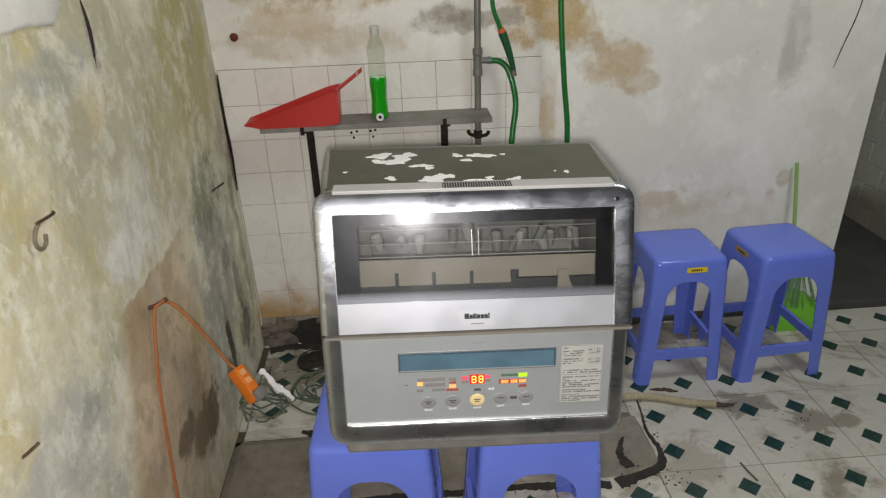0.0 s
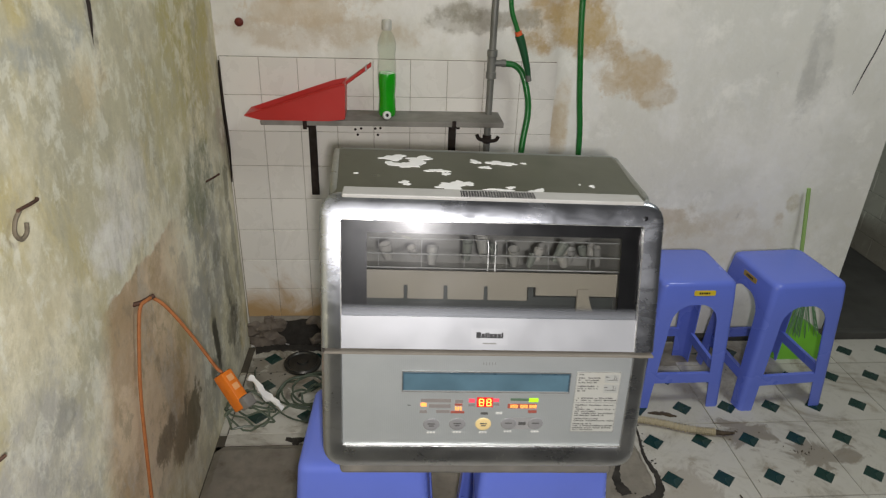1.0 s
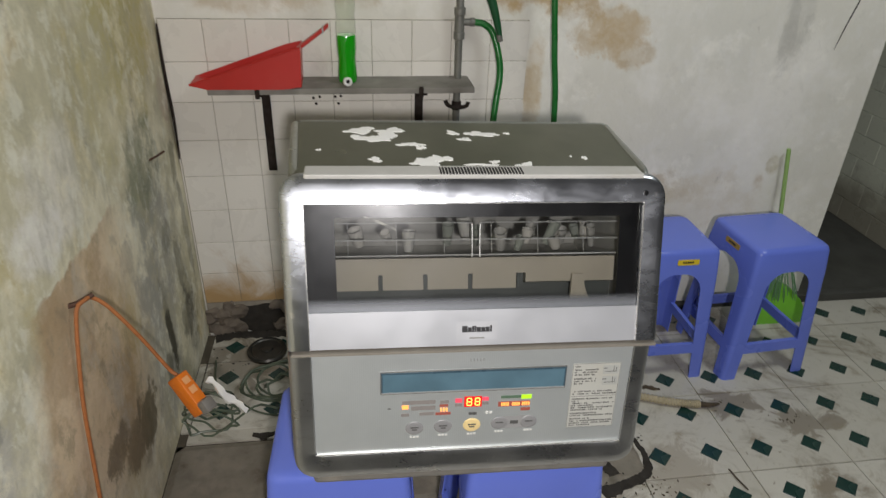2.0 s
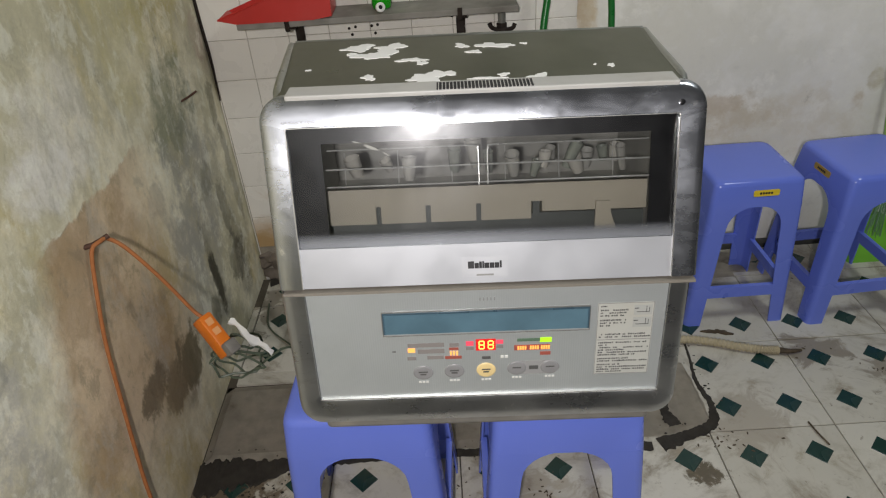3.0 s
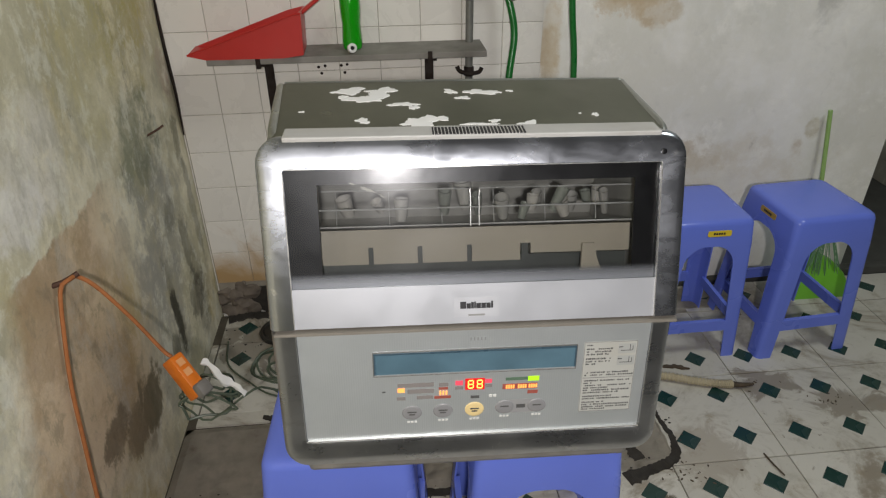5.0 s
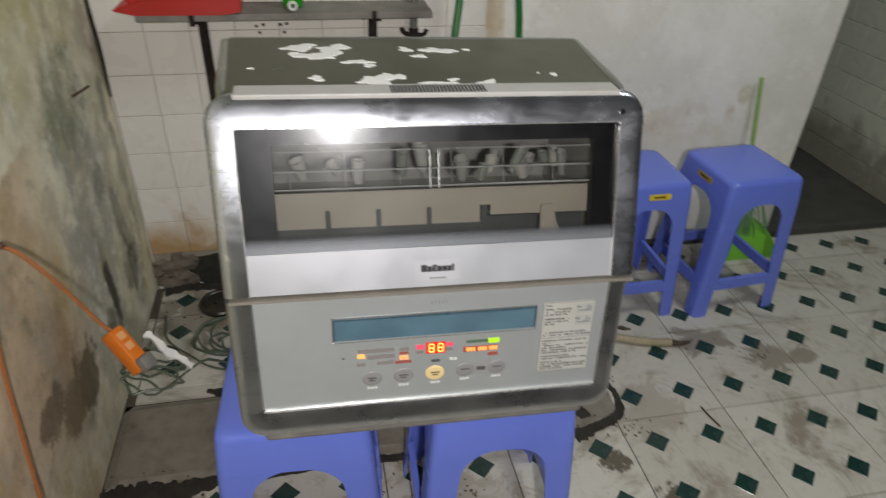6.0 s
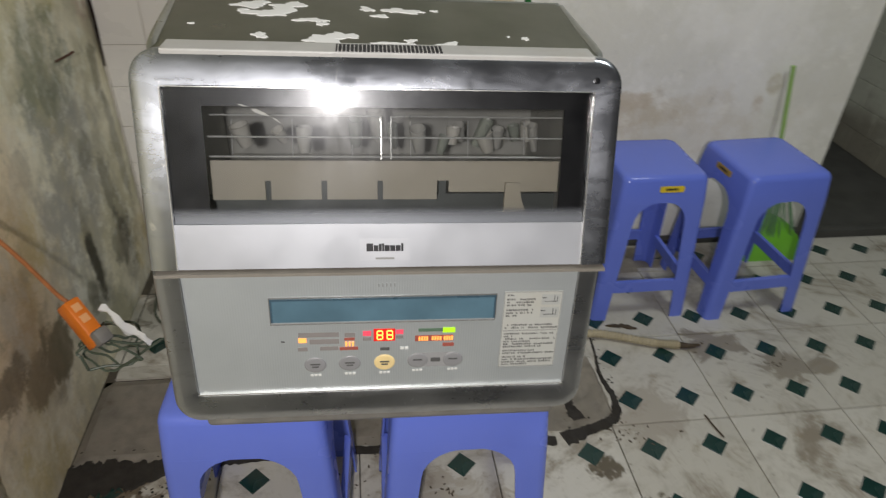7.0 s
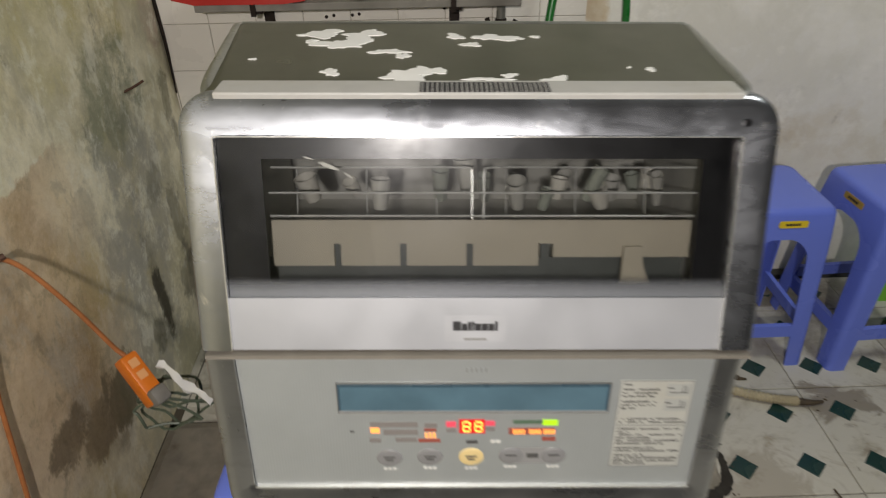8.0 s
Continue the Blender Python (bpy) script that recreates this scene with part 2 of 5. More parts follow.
M_HOSE = simple("green_garden_hose", (0.012, 0.16, 0.028), 0.3, 0, 0.1, 40, 0.0)
M_LIME = simple("lime_plastic", (0.18, 0.50, 0.045), 0.35, 0, 0.08, 20, 0.0)
M_PALELIME = simple("pale_green_plastic", (0.33, 0.52, 0.16), 0.4, 0, 0.08, 20, 0.0)
M_ORANGE = simple("orange_plastic", (0.78, 0.20, 0.015), 0.4, 0, 0.08, 30, 0.0)
M_PALEORANGE = simple("pale_orange_plastic", (0.85, 0.42, 0.18), 0.4, 0, 0.08, 30, 0.0)
M_CORD = simple("orange_brown_cord", (0.42, 0.15, 0.045), 0.6, 0, 0.2, 80, 0.0)
M_WHITEPL = simple("white_plastic", (0.75, 0.75, 0.72), 0.4, 0, 0.05, 20, 0.0)



def brushed(name, colour, rough, anis=0.0):
    """Steel with level brush marks, smudges, rub marks and small scuffs."""
    mat, nt, b = material(name)
    v = coords(nt)
    smudge = noise_out(nt, coords(nt, 1.0, (1, 1, 1.6)), 9.0, 6, 0.6, 0.4)
    rub = noise_out(nt, coords(nt, 1.0, (0.5, 1, 1.4)), 42.0, 5, 0.65, 0.5)
    scuff = ramp(nt, noise_out(nt, coords(nt, 1.0, (1.3, 1, 0.7)), 75.0, 3, 0.5, 0.8), 0.66, 0.74)
    col = mix(nt, smudge, tuple(c * 0.78 for c in colour), tuple(c * 1.12 for c in colour))
    col = mix(nt, ramp(nt, rub, 0.52, 0.68, 0, 0.35), col, tuple(c * 0.62 for c in colour))
    col = mix(nt, times(nt, scuff, 0.6), col, (0.75, 0.75, 0.76))
    nt.links.new(col, b.inputs["Base Color"])
    b.inputs["Metallic"].default_value = 0.95
    r = ramp(nt, smudge, 0.35, 0.70, rough * 0.8, rough * 1.25)
    nt.links.new(times(nt, r, times(nt, times(nt, rub, 0.5, "SUBTRACT"), 0.22), "ADD"), b.inputs["Roughness"])
    tan = nt.nodes.new("ShaderNodeTangent")
    tan.direction_type, tan.uv_map = "UV_MAP", "brush"
    b.inputs["Anisotropic"].default_value = anis
    if anis:
        nt.links.new(tan.outputs[0], b.inputs["Tangent"])
    return mat


def glassy(name, tint, gloss, haze=0.0):
    """Thin clear sheet: lets light through, with a mirror-like skin."""
    mat, nt, b = material(name)
    nt.nodes.remove(b)
    tr, gl, mx = nt.nodes.new("ShaderNodeBsdfTransparent"), nt.nodes.new("ShaderNodeBsdfGlossy"), nt.nodes.new("ShaderNodeMixShader")
    tr.inputs[0].default_value = (*tint, 1)
    gl.inputs["Roughness"].default_value = gloss
    lw = nt.nodes.new("ShaderNodeLayerWeight")
    nt.links.new(ramp(nt, times(nt, lw.outputs["Facing"], 3.0, "POWER"), 0.0, 1.0, 0.035, 0.7), mx.inputs[0])
    nt.links.new(tr.outputs[0], mx.inputs[1])
    nt.links.new(gl.outputs[0], mx.inputs[2])
    last = mx.outputs[0]
    # weak rough mirror lobe imitates the glare round a lamp's reflection
    if haze:
        df, m2 = nt.nodes.new("ShaderNodeBsdfPrincipled"), nt.nodes.new("ShaderNodeMixShader")
        df.inputs["Base Color"].default_value, df.inputs["Roughness"].default_value, df.inputs["Metallic"].default_value = (0.75, 0.75, 0.76, 1), 0.22, 0.95
        smear = noise_out(nt, coords(nt, 1.0, (1, 1, 0.6)), 9.0, 7, 0.65, 1.0)
        nt.links.new(ramp(nt, smear, 0.35, 0.72, haze * 0.5, haze * 2.2), m2.inputs[0])
        nt.links.new(last, m2.inputs[1])
        nt.links.new(df.outputs[0], m2.inputs[2])
        last = m2.outputs[0]
    nt.links.new(last, nt.nodes["Material Output"].inputs[0])
    return mat


def glow(name, colour, strength):
    mat, nt, b = material(name)
    b.inputs["Base Color"].default_value = (*[c * 0.5 for c in colour], 1)
    b.inputs["Emission Color"].default_value = (*colour, 1)
    b.inputs["Emission Strength"].default_value = strength
    return mat


def fade_material():
    """Printed dots that thin out from silver to clear glass, upwards."""
    mat, nt, b = material("printed_dot_fade")
    b.inputs["Base Color"].default_value = (0.45, 0.462, 0.49, 1)
    b.inputs["Roughness"].default_value, b.inputs["Metallic"].default_value = 0.4, 0.3
    tc = nt.nodes.new("ShaderNodeTexCoord")
    sp = nt.nodes.new("ShaderNodeSeparateXYZ")
    nt.links.new(tc.outputs["Object"], sp.inputs[0])
    nt.links.new(ramp(nt, sp.outputs["Z"], 0.786, 0.803, 1.0, 0.0), b.inputs["Alpha"])
    return mat


def ribbed_panel():
    mat, nt, b = material("ribbed_silver_panel")
    v = coords(nt)
    n = noise_out(nt, v, 16.0, 5)
    nt.links.new(mix(nt, n, (0.47, 0.503, 0.505), (0.56, 0.592, 0.60)), b.inputs["Base Color"])
    b.inputs["Metallic"].default_value, b.inputs["Roughness"].default_value = 0.55, 0.45
    w = nt.nodes.new("ShaderNodeTexWave")
    w.bands_direction = "X"
    w.inputs["Scale"].default_value = 95.0
    nt.links.new(v, w.inputs["Vector"])
    bump(nt, b, w.outputs["Fac"], 0.10, 0.0008)
    return mat


M_STEEL = brushed("brushed_stainless_steel", (0.43, 0.45, 0.49), 0.265, 0.62)
# lighter, rougher copy of the frame steel; its brighter reflection is in the colour
M_BRIGHTSTEEL = brushed("lightened_border_steel", (0.54, 0.55, 0.57), 0.34, 0.74)
# paler copy of the top's steel for rounded edges that catch light
M_RIMSTEEL = brushed("edge_lit_steel", (0.42, 0.43, 0.41), 0.36)
M_PANEL = ribbed_panel()
M_SILVER = simple("silver_plastic", (0.45, 0.462, 0.49), 0.36, 0.3, 0.04, 20, 0.0)
M_GLASS = glassy("tinted_door_glass", (0.84, 0.845, 0.85), 0.05, 0.007)
M_FADE = fade_material()
M_TUB = simple("grey_tub_plastic", (0.52, 0.51, 0.46), 0.5, 0.2, 0.2, 20, 0.05)
M_CHROME = simple("bright_metal_edge", (0.8, 0.8, 0.78), 0.2, 0.8, 0.03, 30, 0.0)
M_GREYSEAM = simple("grey_seam", (0.22, 0.20, 0.17), 0.6, 0, 0.1, 40, 0.0)
M_SLOT = simple("shallow_slot", (0.33, 0.34, 0.34), 0.5, 0.2, 0.05, 30, 0.0)
M_RIM = simple("pale_grey_rim", (0.20, 0.20, 0.19), 0.35, 0.4, 0.05, 30, 0.0)
M_BLUEWIN = simple("blue_grey_window", (0.15, 0.27, 0.35), 0.16, 0.3, 0.25, 14, 0.0)
M_PAD = simple("pale_grey_pad", (0.31, 0.31, 0.31), 0.45, 0, 0.05, 30, 0.0)
M_BLUESHADE = simple("blue_recess_shade", (0.06, 0.11, 0.15), 0.3, 0.2, 0.1, 30, 0.0)
M_KEY = simple("grey_key", (0.255, 0.255, 0.26), 0.4, 0, 0.05, 30, 0.0)
M_YELLOW = simple("pale_yellow_key", (0.80, 0.62, 0.30), 0.4, 0, 0.05, 30, 0.0)
M_INK = simple("dark_ink", (0.015, 0.015, 0.017), 0.6, 0, 0.05, 30, 0.0)
M_FADEDINK = simple("faded_ink", (0.085, 0.085, 0.083), 0.6, 0, 0.05, 30, 0.0)
M_PALEINK = simple("pale_grey_ink", (0.25, 0.25, 0.24), 0.6, 0, 0.05, 30, 0.0)
M_BADGE = simple("badge_silver", (0.47, 0.48, 0.505), 0.4, 0.3, 0.05, 30, 0.0)
M_DIMPAPER = simple("grey_printed_paper", (0.40, 0.41, 0.39), 0.5, 0, 0.05, 30, 0.0)
M_STICKER = simple("worn_sticker", (0.47, 0.475, 0.44), 0.5, 0.0, 0.05, 40, 0.0, (0.43, 0.42, 0.37))
M_STRIP = simple("dirty_white_strip", (0.47, 0.465, 0.445), 0.5, 0, 0.1, 25, 0.05, (0.30, 0.27, 0.22))
M_SCRATCH = simple("rubbed_white_scratch", (0.30, 0.30, 0.28), 0.6, 0, 0.3, 90, 0.0)
M_FLAKE = simple("peeled_white_film", (0.78, 0.78, 0.76), 0.5, 0, 0.05, 40, 0.1)
M_WIRE = simple("chromed_wire", (0.78, 0.78, 0.74), 0.34, 0.55, 0.05, 40, 0.0)
M_CREAM = simple("cream_plastic", (0.39, 0.35, 0.27), 0.5, 0, 0.06, 20, 0.0)
M_TUBSHADE = simple("tub_shade_green", (0.080, 0.088, 0.078), 0.5, 0, 0.2, 20, 0.0)
M_DISH = simple("white_glazed_dish", (0.52, 0.50, 0.44), 0.2, 0, 0.04, 20, 0.0)
M_CUP = simple("grey_glass_cup", (0.30, 0.32, 0.27), 0.30, 0.1, 0.1, 20, 0.0)
M_CLEAR = glassy("clear_bottle_plastic", (0.93, 0.95, 0.92), 0.08)
M_CLEARCAP = simple("frosted_cap", (0.55, 0.54, 0.48), 0.35, 0, 0.05, 40, 0.0)
M_DKGREEN = simple("dark_green_funnel", (0.01, 0.085, 0.03), 0.4, 0, 0.1, 30, 0.0)
M_REDRING = simple("orange_red_ring", (0.75, 0.12, 0.03), 0.45, 0, 0.1, 30, 0.0)
M_RUST = simple("rusty_nail", (0.11, 0.055, 0.035), 0.8, 0.2, 0.4, 60, 0.3)
M_OLDIRON = simple("dusty_old_iron", (0.21, 0.175, 0.125), 0.8, 0.1, 0.3, 60, 0.3)
M_REDRUST = simple("dark_red_plug", (0.16, 0.025, 0.015), 0.6, 0, 0.3, 60, 0.1)
M_MORTAR = simple("broken_brown_mortar", (0.20, 0.165, 0.13), 0.9, 0, 0.4, 30, 0.4, (0.06, 0.05, 0.04))
M_CABLE = simple("grey_green_cable", (0.085, 0.11, 0.075), 0.5, 0, 0.15, 60, 0.0)
M_LID = simple("dark_metal_lid", (0.06, 0.058, 0.052), 0.35, 0.6, 0.3, 30, 0.1)
M_BEIGE = simple("beige_corrugated_plastic", (0.46, 0.40, 0.27), 0.55, 0, 0.15, 30, 0.0, (0.25, 0.2, 0.12))
M_DIRTEND = simple("brown_dirt", (0.09, 0.065, 0.04), 0.85, 0, 0.4, 60, 0.3)
M_BRISTLE = simple("green_bristle", (0.13, 0.27, 0.13), 0.5, 0, 0.2, 40, 0.0)
M_YSTICK = simple("yellow_sticker", (0.78, 0.58, 0.03), 0.4, 0, 0.05, 40, 0.0)
M_OSTICK = simple("brownish_yellow_sticker", (0.45, 0.30, 0.06), 0.5, 0, 0.1, 40, 0.0)
M_LIQUID, _nt, _b = material("green_liquid")
_b.inputs["Base Color"].default_value = (0.02, 0.55, 0.015, 1)
_b.inputs["Roughness"].default_value, _b.inputs["Transmission Weight"].default_value = 0.1, 0.35
M_LEDO = glow("orange_lamp", (1.0, 0.36, 0.08), 1.6)
M_LEDP = glow("pink_lamp", (1.0, 0.10, 0.16), 0.55)
M_LEDG = glow("yellow_green_lamp", (0.50, 0.95, 0.02), 0.8)
M_LEDY = glow("digit_segment", (1.0, 0.55, 0.10), 2.2)
M_LEDBACK = glow("red_digit_field", (0.9, 0.01, 0.01), 0.55)
M_DIMGREEN = simple("unlit_green_print", (0.10, 0.17, 0.11), 0.5, 0, 0.05, 30, 0.0)
M_DIMRED = glow("dim_red_lamp", (0.55, 0.14, 0.10), 0.12)
M_DIMLED = simple("unlit_lamp_print", (0.24, 0.22, 0.21), 0.5, 0, 0.05, 30, 0.0)


# ---- mesh helpers ----
def part(name, bm, mat, parent=None, label="", smooth=False):
    me = bpy.data.meshes.new(name)
    bmesh.ops.recalc_face_normals(bm, faces=bm.faces[:])
    bm.to_mesh(me)
    bm.free()
    for m in mat if isinstance(mat, (list, tuple)) else (mat,):
        me.materials.append(m)
    if smooth:
        for p in me.polygons:
            p.use_smooth = True
        me.set_sharp_from_angle(angle=radians(38))
    ob = new(name, me)
    if parent is not None:
        ob.parent = parent
    if label:
        tagged(ob, label)
    return ob


def thing(name, m, label, category, group=""):
    ob = new(name)
    ob.empty_display_size = 0.05
    ob.matrix_world = m
    return tagged(ob, label, category, group)


def box(x0, x1, y0, y1, z0, z1, bevel=0.0, seg=2, bm=None):
    bm2 = bmesh.new()
    bmesh.ops.create_cube(bm2, size=1.0)
    for v in bm2.verts:
        v.co = Vector(((x0 + x1) / 2 + v.co.x * (x1 - x0), (y0 + y1) / 2 + v.co.y * (y1 - y0), (z0 + z1) / 2 + v.co.z * (z1 - z0)))
    if bevel:
        bmesh.ops.bevel(bm2, geom=bm2.edges[:], offset=bevel, segments=seg, profile=0.5, affect="EDGES")
    if bm is None:
        return bm2
    me = bpy.data.meshes.new("scratch")
    bm2.to_mesh(me)
    bm2.free()
    bm.from_mesh(me)
    bpy.data.meshes.remove(me)
    return bm


def prism(outline, axis, a, b, bm=None):
    """Extrudes a 2D outline along an axis (0 x, 1 y, 2 z) from a to b."""
    bm = bm or bmesh.new()

    def at(p, d):
        q = list(p)
        q.insert(axis, d)
        return bm.verts.new(q)
    lo, hi = [at(p, a) for p in outline], [at(p, b) for p in outline]
    bm.faces.new(lo)
    bm.faces.new(hi[::-1])
    n = len(outline)
    for i in range(n):
        bm.faces.new((lo[i], lo[(i + 1) % n], hi[(i + 1) % n], hi[i]))
    return bm


def skin(rings, bm=None, closed=True, cap=True):
    """Joins rings of points, each as long as the last, into a skin."""
    bm = bm or bmesh.new()
    rows = [[bm.verts.new(p) for p in r] for r in rings]
    n = len(rows[0])
    for a, b in zip(rows, rows[1:]):
        for i in range(n if closed else n - 1):
            bm.faces.new((a[i], a[(i + 1) % n], b[(i + 1) % n], b[i]))
    if cap:
        bm.faces.new(rows[0][::-1])
        bm.faces.new(rows[-1])
    return bm


def lathe(profile, n=20, at=(0, 0, 0), bm=None, cap=True):
    return skin([[(at[0] + r * math.cos(2 * math.pi * i / n), at[1] + r * math.sin(2 * math.pi * i / n), at[2] + z) for i in range(n)] for r, z in profile], bm, True, cap)


def smooth_path(points, steps=6):
    """Catmull-Rom points through the given ones."""
    p = [Vector(q) for q in points]
    p = [2 * p[0] - p[1]] + p + [2 * p[-1] - p[-2]]
    out = []
    for a, b, c, d in zip(p, p[1:], p[2:], p[3:]):
        for k in range(steps):
            t = k / steps
            out.append(0.5 * (2 * b + (c - a) * t + (2 * a - 5 * b + 4 * c - d) * t * t + (3 * b - a - 3 * c + d) * t ** 3))
    return out + [p[-2]]


def tube(points, radius, n=8, steps=6, bm=None, ribs=None):
    pts = smooth_path(points, steps)
    rings, up = [], Vector((0.12, 0.3, 1)).normalized()
    for i, p in enumerate(pts):
        d = (pts[min(i + 1, len(pts) - 1)] - pts[max(i - 1, 0)]).normalized()
        s = d.cross(up)
        s = s.normalized() if s.length > 1e-4 else Vector((1, 0, 0))
        u = s.cross(d)
        up = u
        r = radius(i / (len(pts) - 1)) if callable(radius) else radius
        if ribs:
            r *= 1 + ribs * (i % 2)
        rings.append([p + r * (math.cos(2 * math.pi * k / n) * s + math.sin(2 * math.pi * k / n) * u) for k in range(n)])
    return skin(rings, bm)


def round_rect(hx, hy, r, n=4):
    """Outline of a rounded rectangle, counterclockwise."""
    out = []
    for cx, cy, a0 in ((hx - r, hy - r, 0), (r - hx, hy - r, 90), (r - hx, r - hy, 180), (hx - r, r - hy, 270)):
        for k in range(n + 1):
            a = radians(a0 + 90 * k / n)
            out.append((cx + r * math.cos(a), cy + r * math.sin(a)))
    return out


# ---- room shell ----
EX, RX = 0.87, 1.49
SHELL_TOP, NEAR, FARY, WIDE = 2.9, -4.8, 2.6, 4.4


def structure(name, bm, mat, label, category="wall"):
    return tagged(part(name, bm, mat), label, category, "", "structure")



def uneven_wall(name, origin, along, up, w, h, normal, thick, mat, label, amp=0.006, step=0.05):
    """A wall slab whose seen face is hand-trowelled, with long soft swellings."""
    o, a, n = Vector(origin), Vector(along), Vector(normal)
    nu, nv = max(2, int(w / step)), max(2, int(h / step))
    bm = bmesh.new()
    grid = []
    for j in range(nv + 1):
        row = []
        for i in range(nu + 1):
            p = o + a * (w * i / nu) + Vector((0, 0, h * j / nv))
            edge = min(1, 8 * min(i, nu - i) / nu, 8 * min(j, nv - j) / nv)
            d = noise.noise(p * 2.3) * amp + noise.noise(p * 7.0 + Vector((5, 1, 2))) * amp * 0.4
            row.append(bm.verts.new(p + n * d * edge))
        grid.append(row)
    for j in range(nv):
        for i in range(nu):
            bm.faces.new((grid[j][i], grid[j][i + 1], grid[j + 1][i + 1], grid[j + 1][i]))
    rim = [grid[0][i] for i in range(nu + 1)] + [grid[j][nu] for j in range(1, nv + 1)] + [grid[nv][i] for i in range(nu - 1, -1, -1)] + [grid[j][0] for j in range(nv - 1, 0, -1)]
    back = [bm.verts.new(v.co - n * thick) for v in rim]
    for i in range(len(rim)):
        bm.faces.new((rim[i], rim[(i + 1) % len(rim)], back[(i + 1) % len(rim)], back[i]))
    bm.faces.new(back)
    ob = structure(name, bm, mat, label)
    for p in ob.data.polygons:
        p.use_smooth = True
    ob.data.set_sharp_from_angle(angle=radians(38))
    return ob


uneven_wall("wall_west", (LX, NEAR, -0.1), (0, 1, 0), (0, 0, 1), BY - NEAR, SHELL_TOP + 0.1, (1, 0, 0), 0.12, M_LEFT, "old limewashed plaster wall with damp and mould")
uneven_wall("wall_north", (LX - 0.12, BY, -0.1), (1, 0, 0), (0, 0, 1), EX - LX + 0.12, SHELL_TOP + 0.1, (0, -1, 0), 0.12, M_BACK, "whitewashed plaster wall with yellow damp stains", 0.003)
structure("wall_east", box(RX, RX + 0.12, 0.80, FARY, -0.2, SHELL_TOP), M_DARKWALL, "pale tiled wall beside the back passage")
# walls and ceiling below are unseen; they close the room and stay dark
structure("wall_side", box(WIDE, WIDE + 0.12, NEAR, FARY, -0.2, SHELL_TOP), M_DARKWALL, "unseen dark wall at the far side, dims reflections")
structure("wall_south", box(LX - 0.12, WIDE + 0.12, NEAR - 0.12, NEAR, -0.2, SHELL_TOP), M_DARKWALL, "unseen dark plaster wall behind, dims reflections")
structure("wall_far", box(LX - 0.12, WIDE + 0.12, FARY, FARY + 0.12, -0.2, SHELL_TOP), M_DARKWALL, "unseen plain wall closing the end of the passage")
structure("wall_passage", box(EX - 0.92, EX - 0.80, BY + 0.12, FARY, -0.2, SHELL_TOP), M_DARKWALL, "unseen wall added to keep outside light out of the passage")
structure("ceiling", box(LX - 0.12, WIDE + 0.12, NEAR - 0.12, FARY + 0.12, SHELL_TOP + 0.001, SHELL_TOP + 0.1), M_DARKWALL, "unseen dark plaster ceiling closing the room", "ceiling")
structure("floor", box(LX - 0.12, WIDE + 0.12, NEAR - 0.12, 0.83, -0.12, -0.006), M_JOINT, "tiled floor of white tiles with dark green diamonds", "floor")
structure("passage_floor", box(EX - 0.9, WIDE + 0.12, 0.83, FARY + 0.12, -0.12, 0.012), M_DARKFLOOR, "dark concrete floor of the back passage", "floor")


coat = bmesh.new()
rings = []
for k in range(25):
    y = -1.2 + 1.17 * k / 24
    lip = 1.268 + 0.010 * noise.noise(Vector((0, y * 9, 3))) - 0.03 * (y + 0.03)
    out = LX + 0.012 + 0.004 * noise.noise(Vector((4, y * 6, 1)))
    if k == 24:
        out, lip = LX + 0.002, lip + 0.02
    rings.append([(LX - 0.02, y, lip - 0.004), (out - 0.004, y, lip), (out, y, lip + 0.008), (out, y, lip + 0.05), (LX + 0.004, y, 1.62), (LX - 0.02, y, 1.62)])
structure("wall_coat", skin(rings, coat), M_BACK, "thick white plaster coat ending in a rough lip").data.set_sharp_from_angle(angle=radians(60))


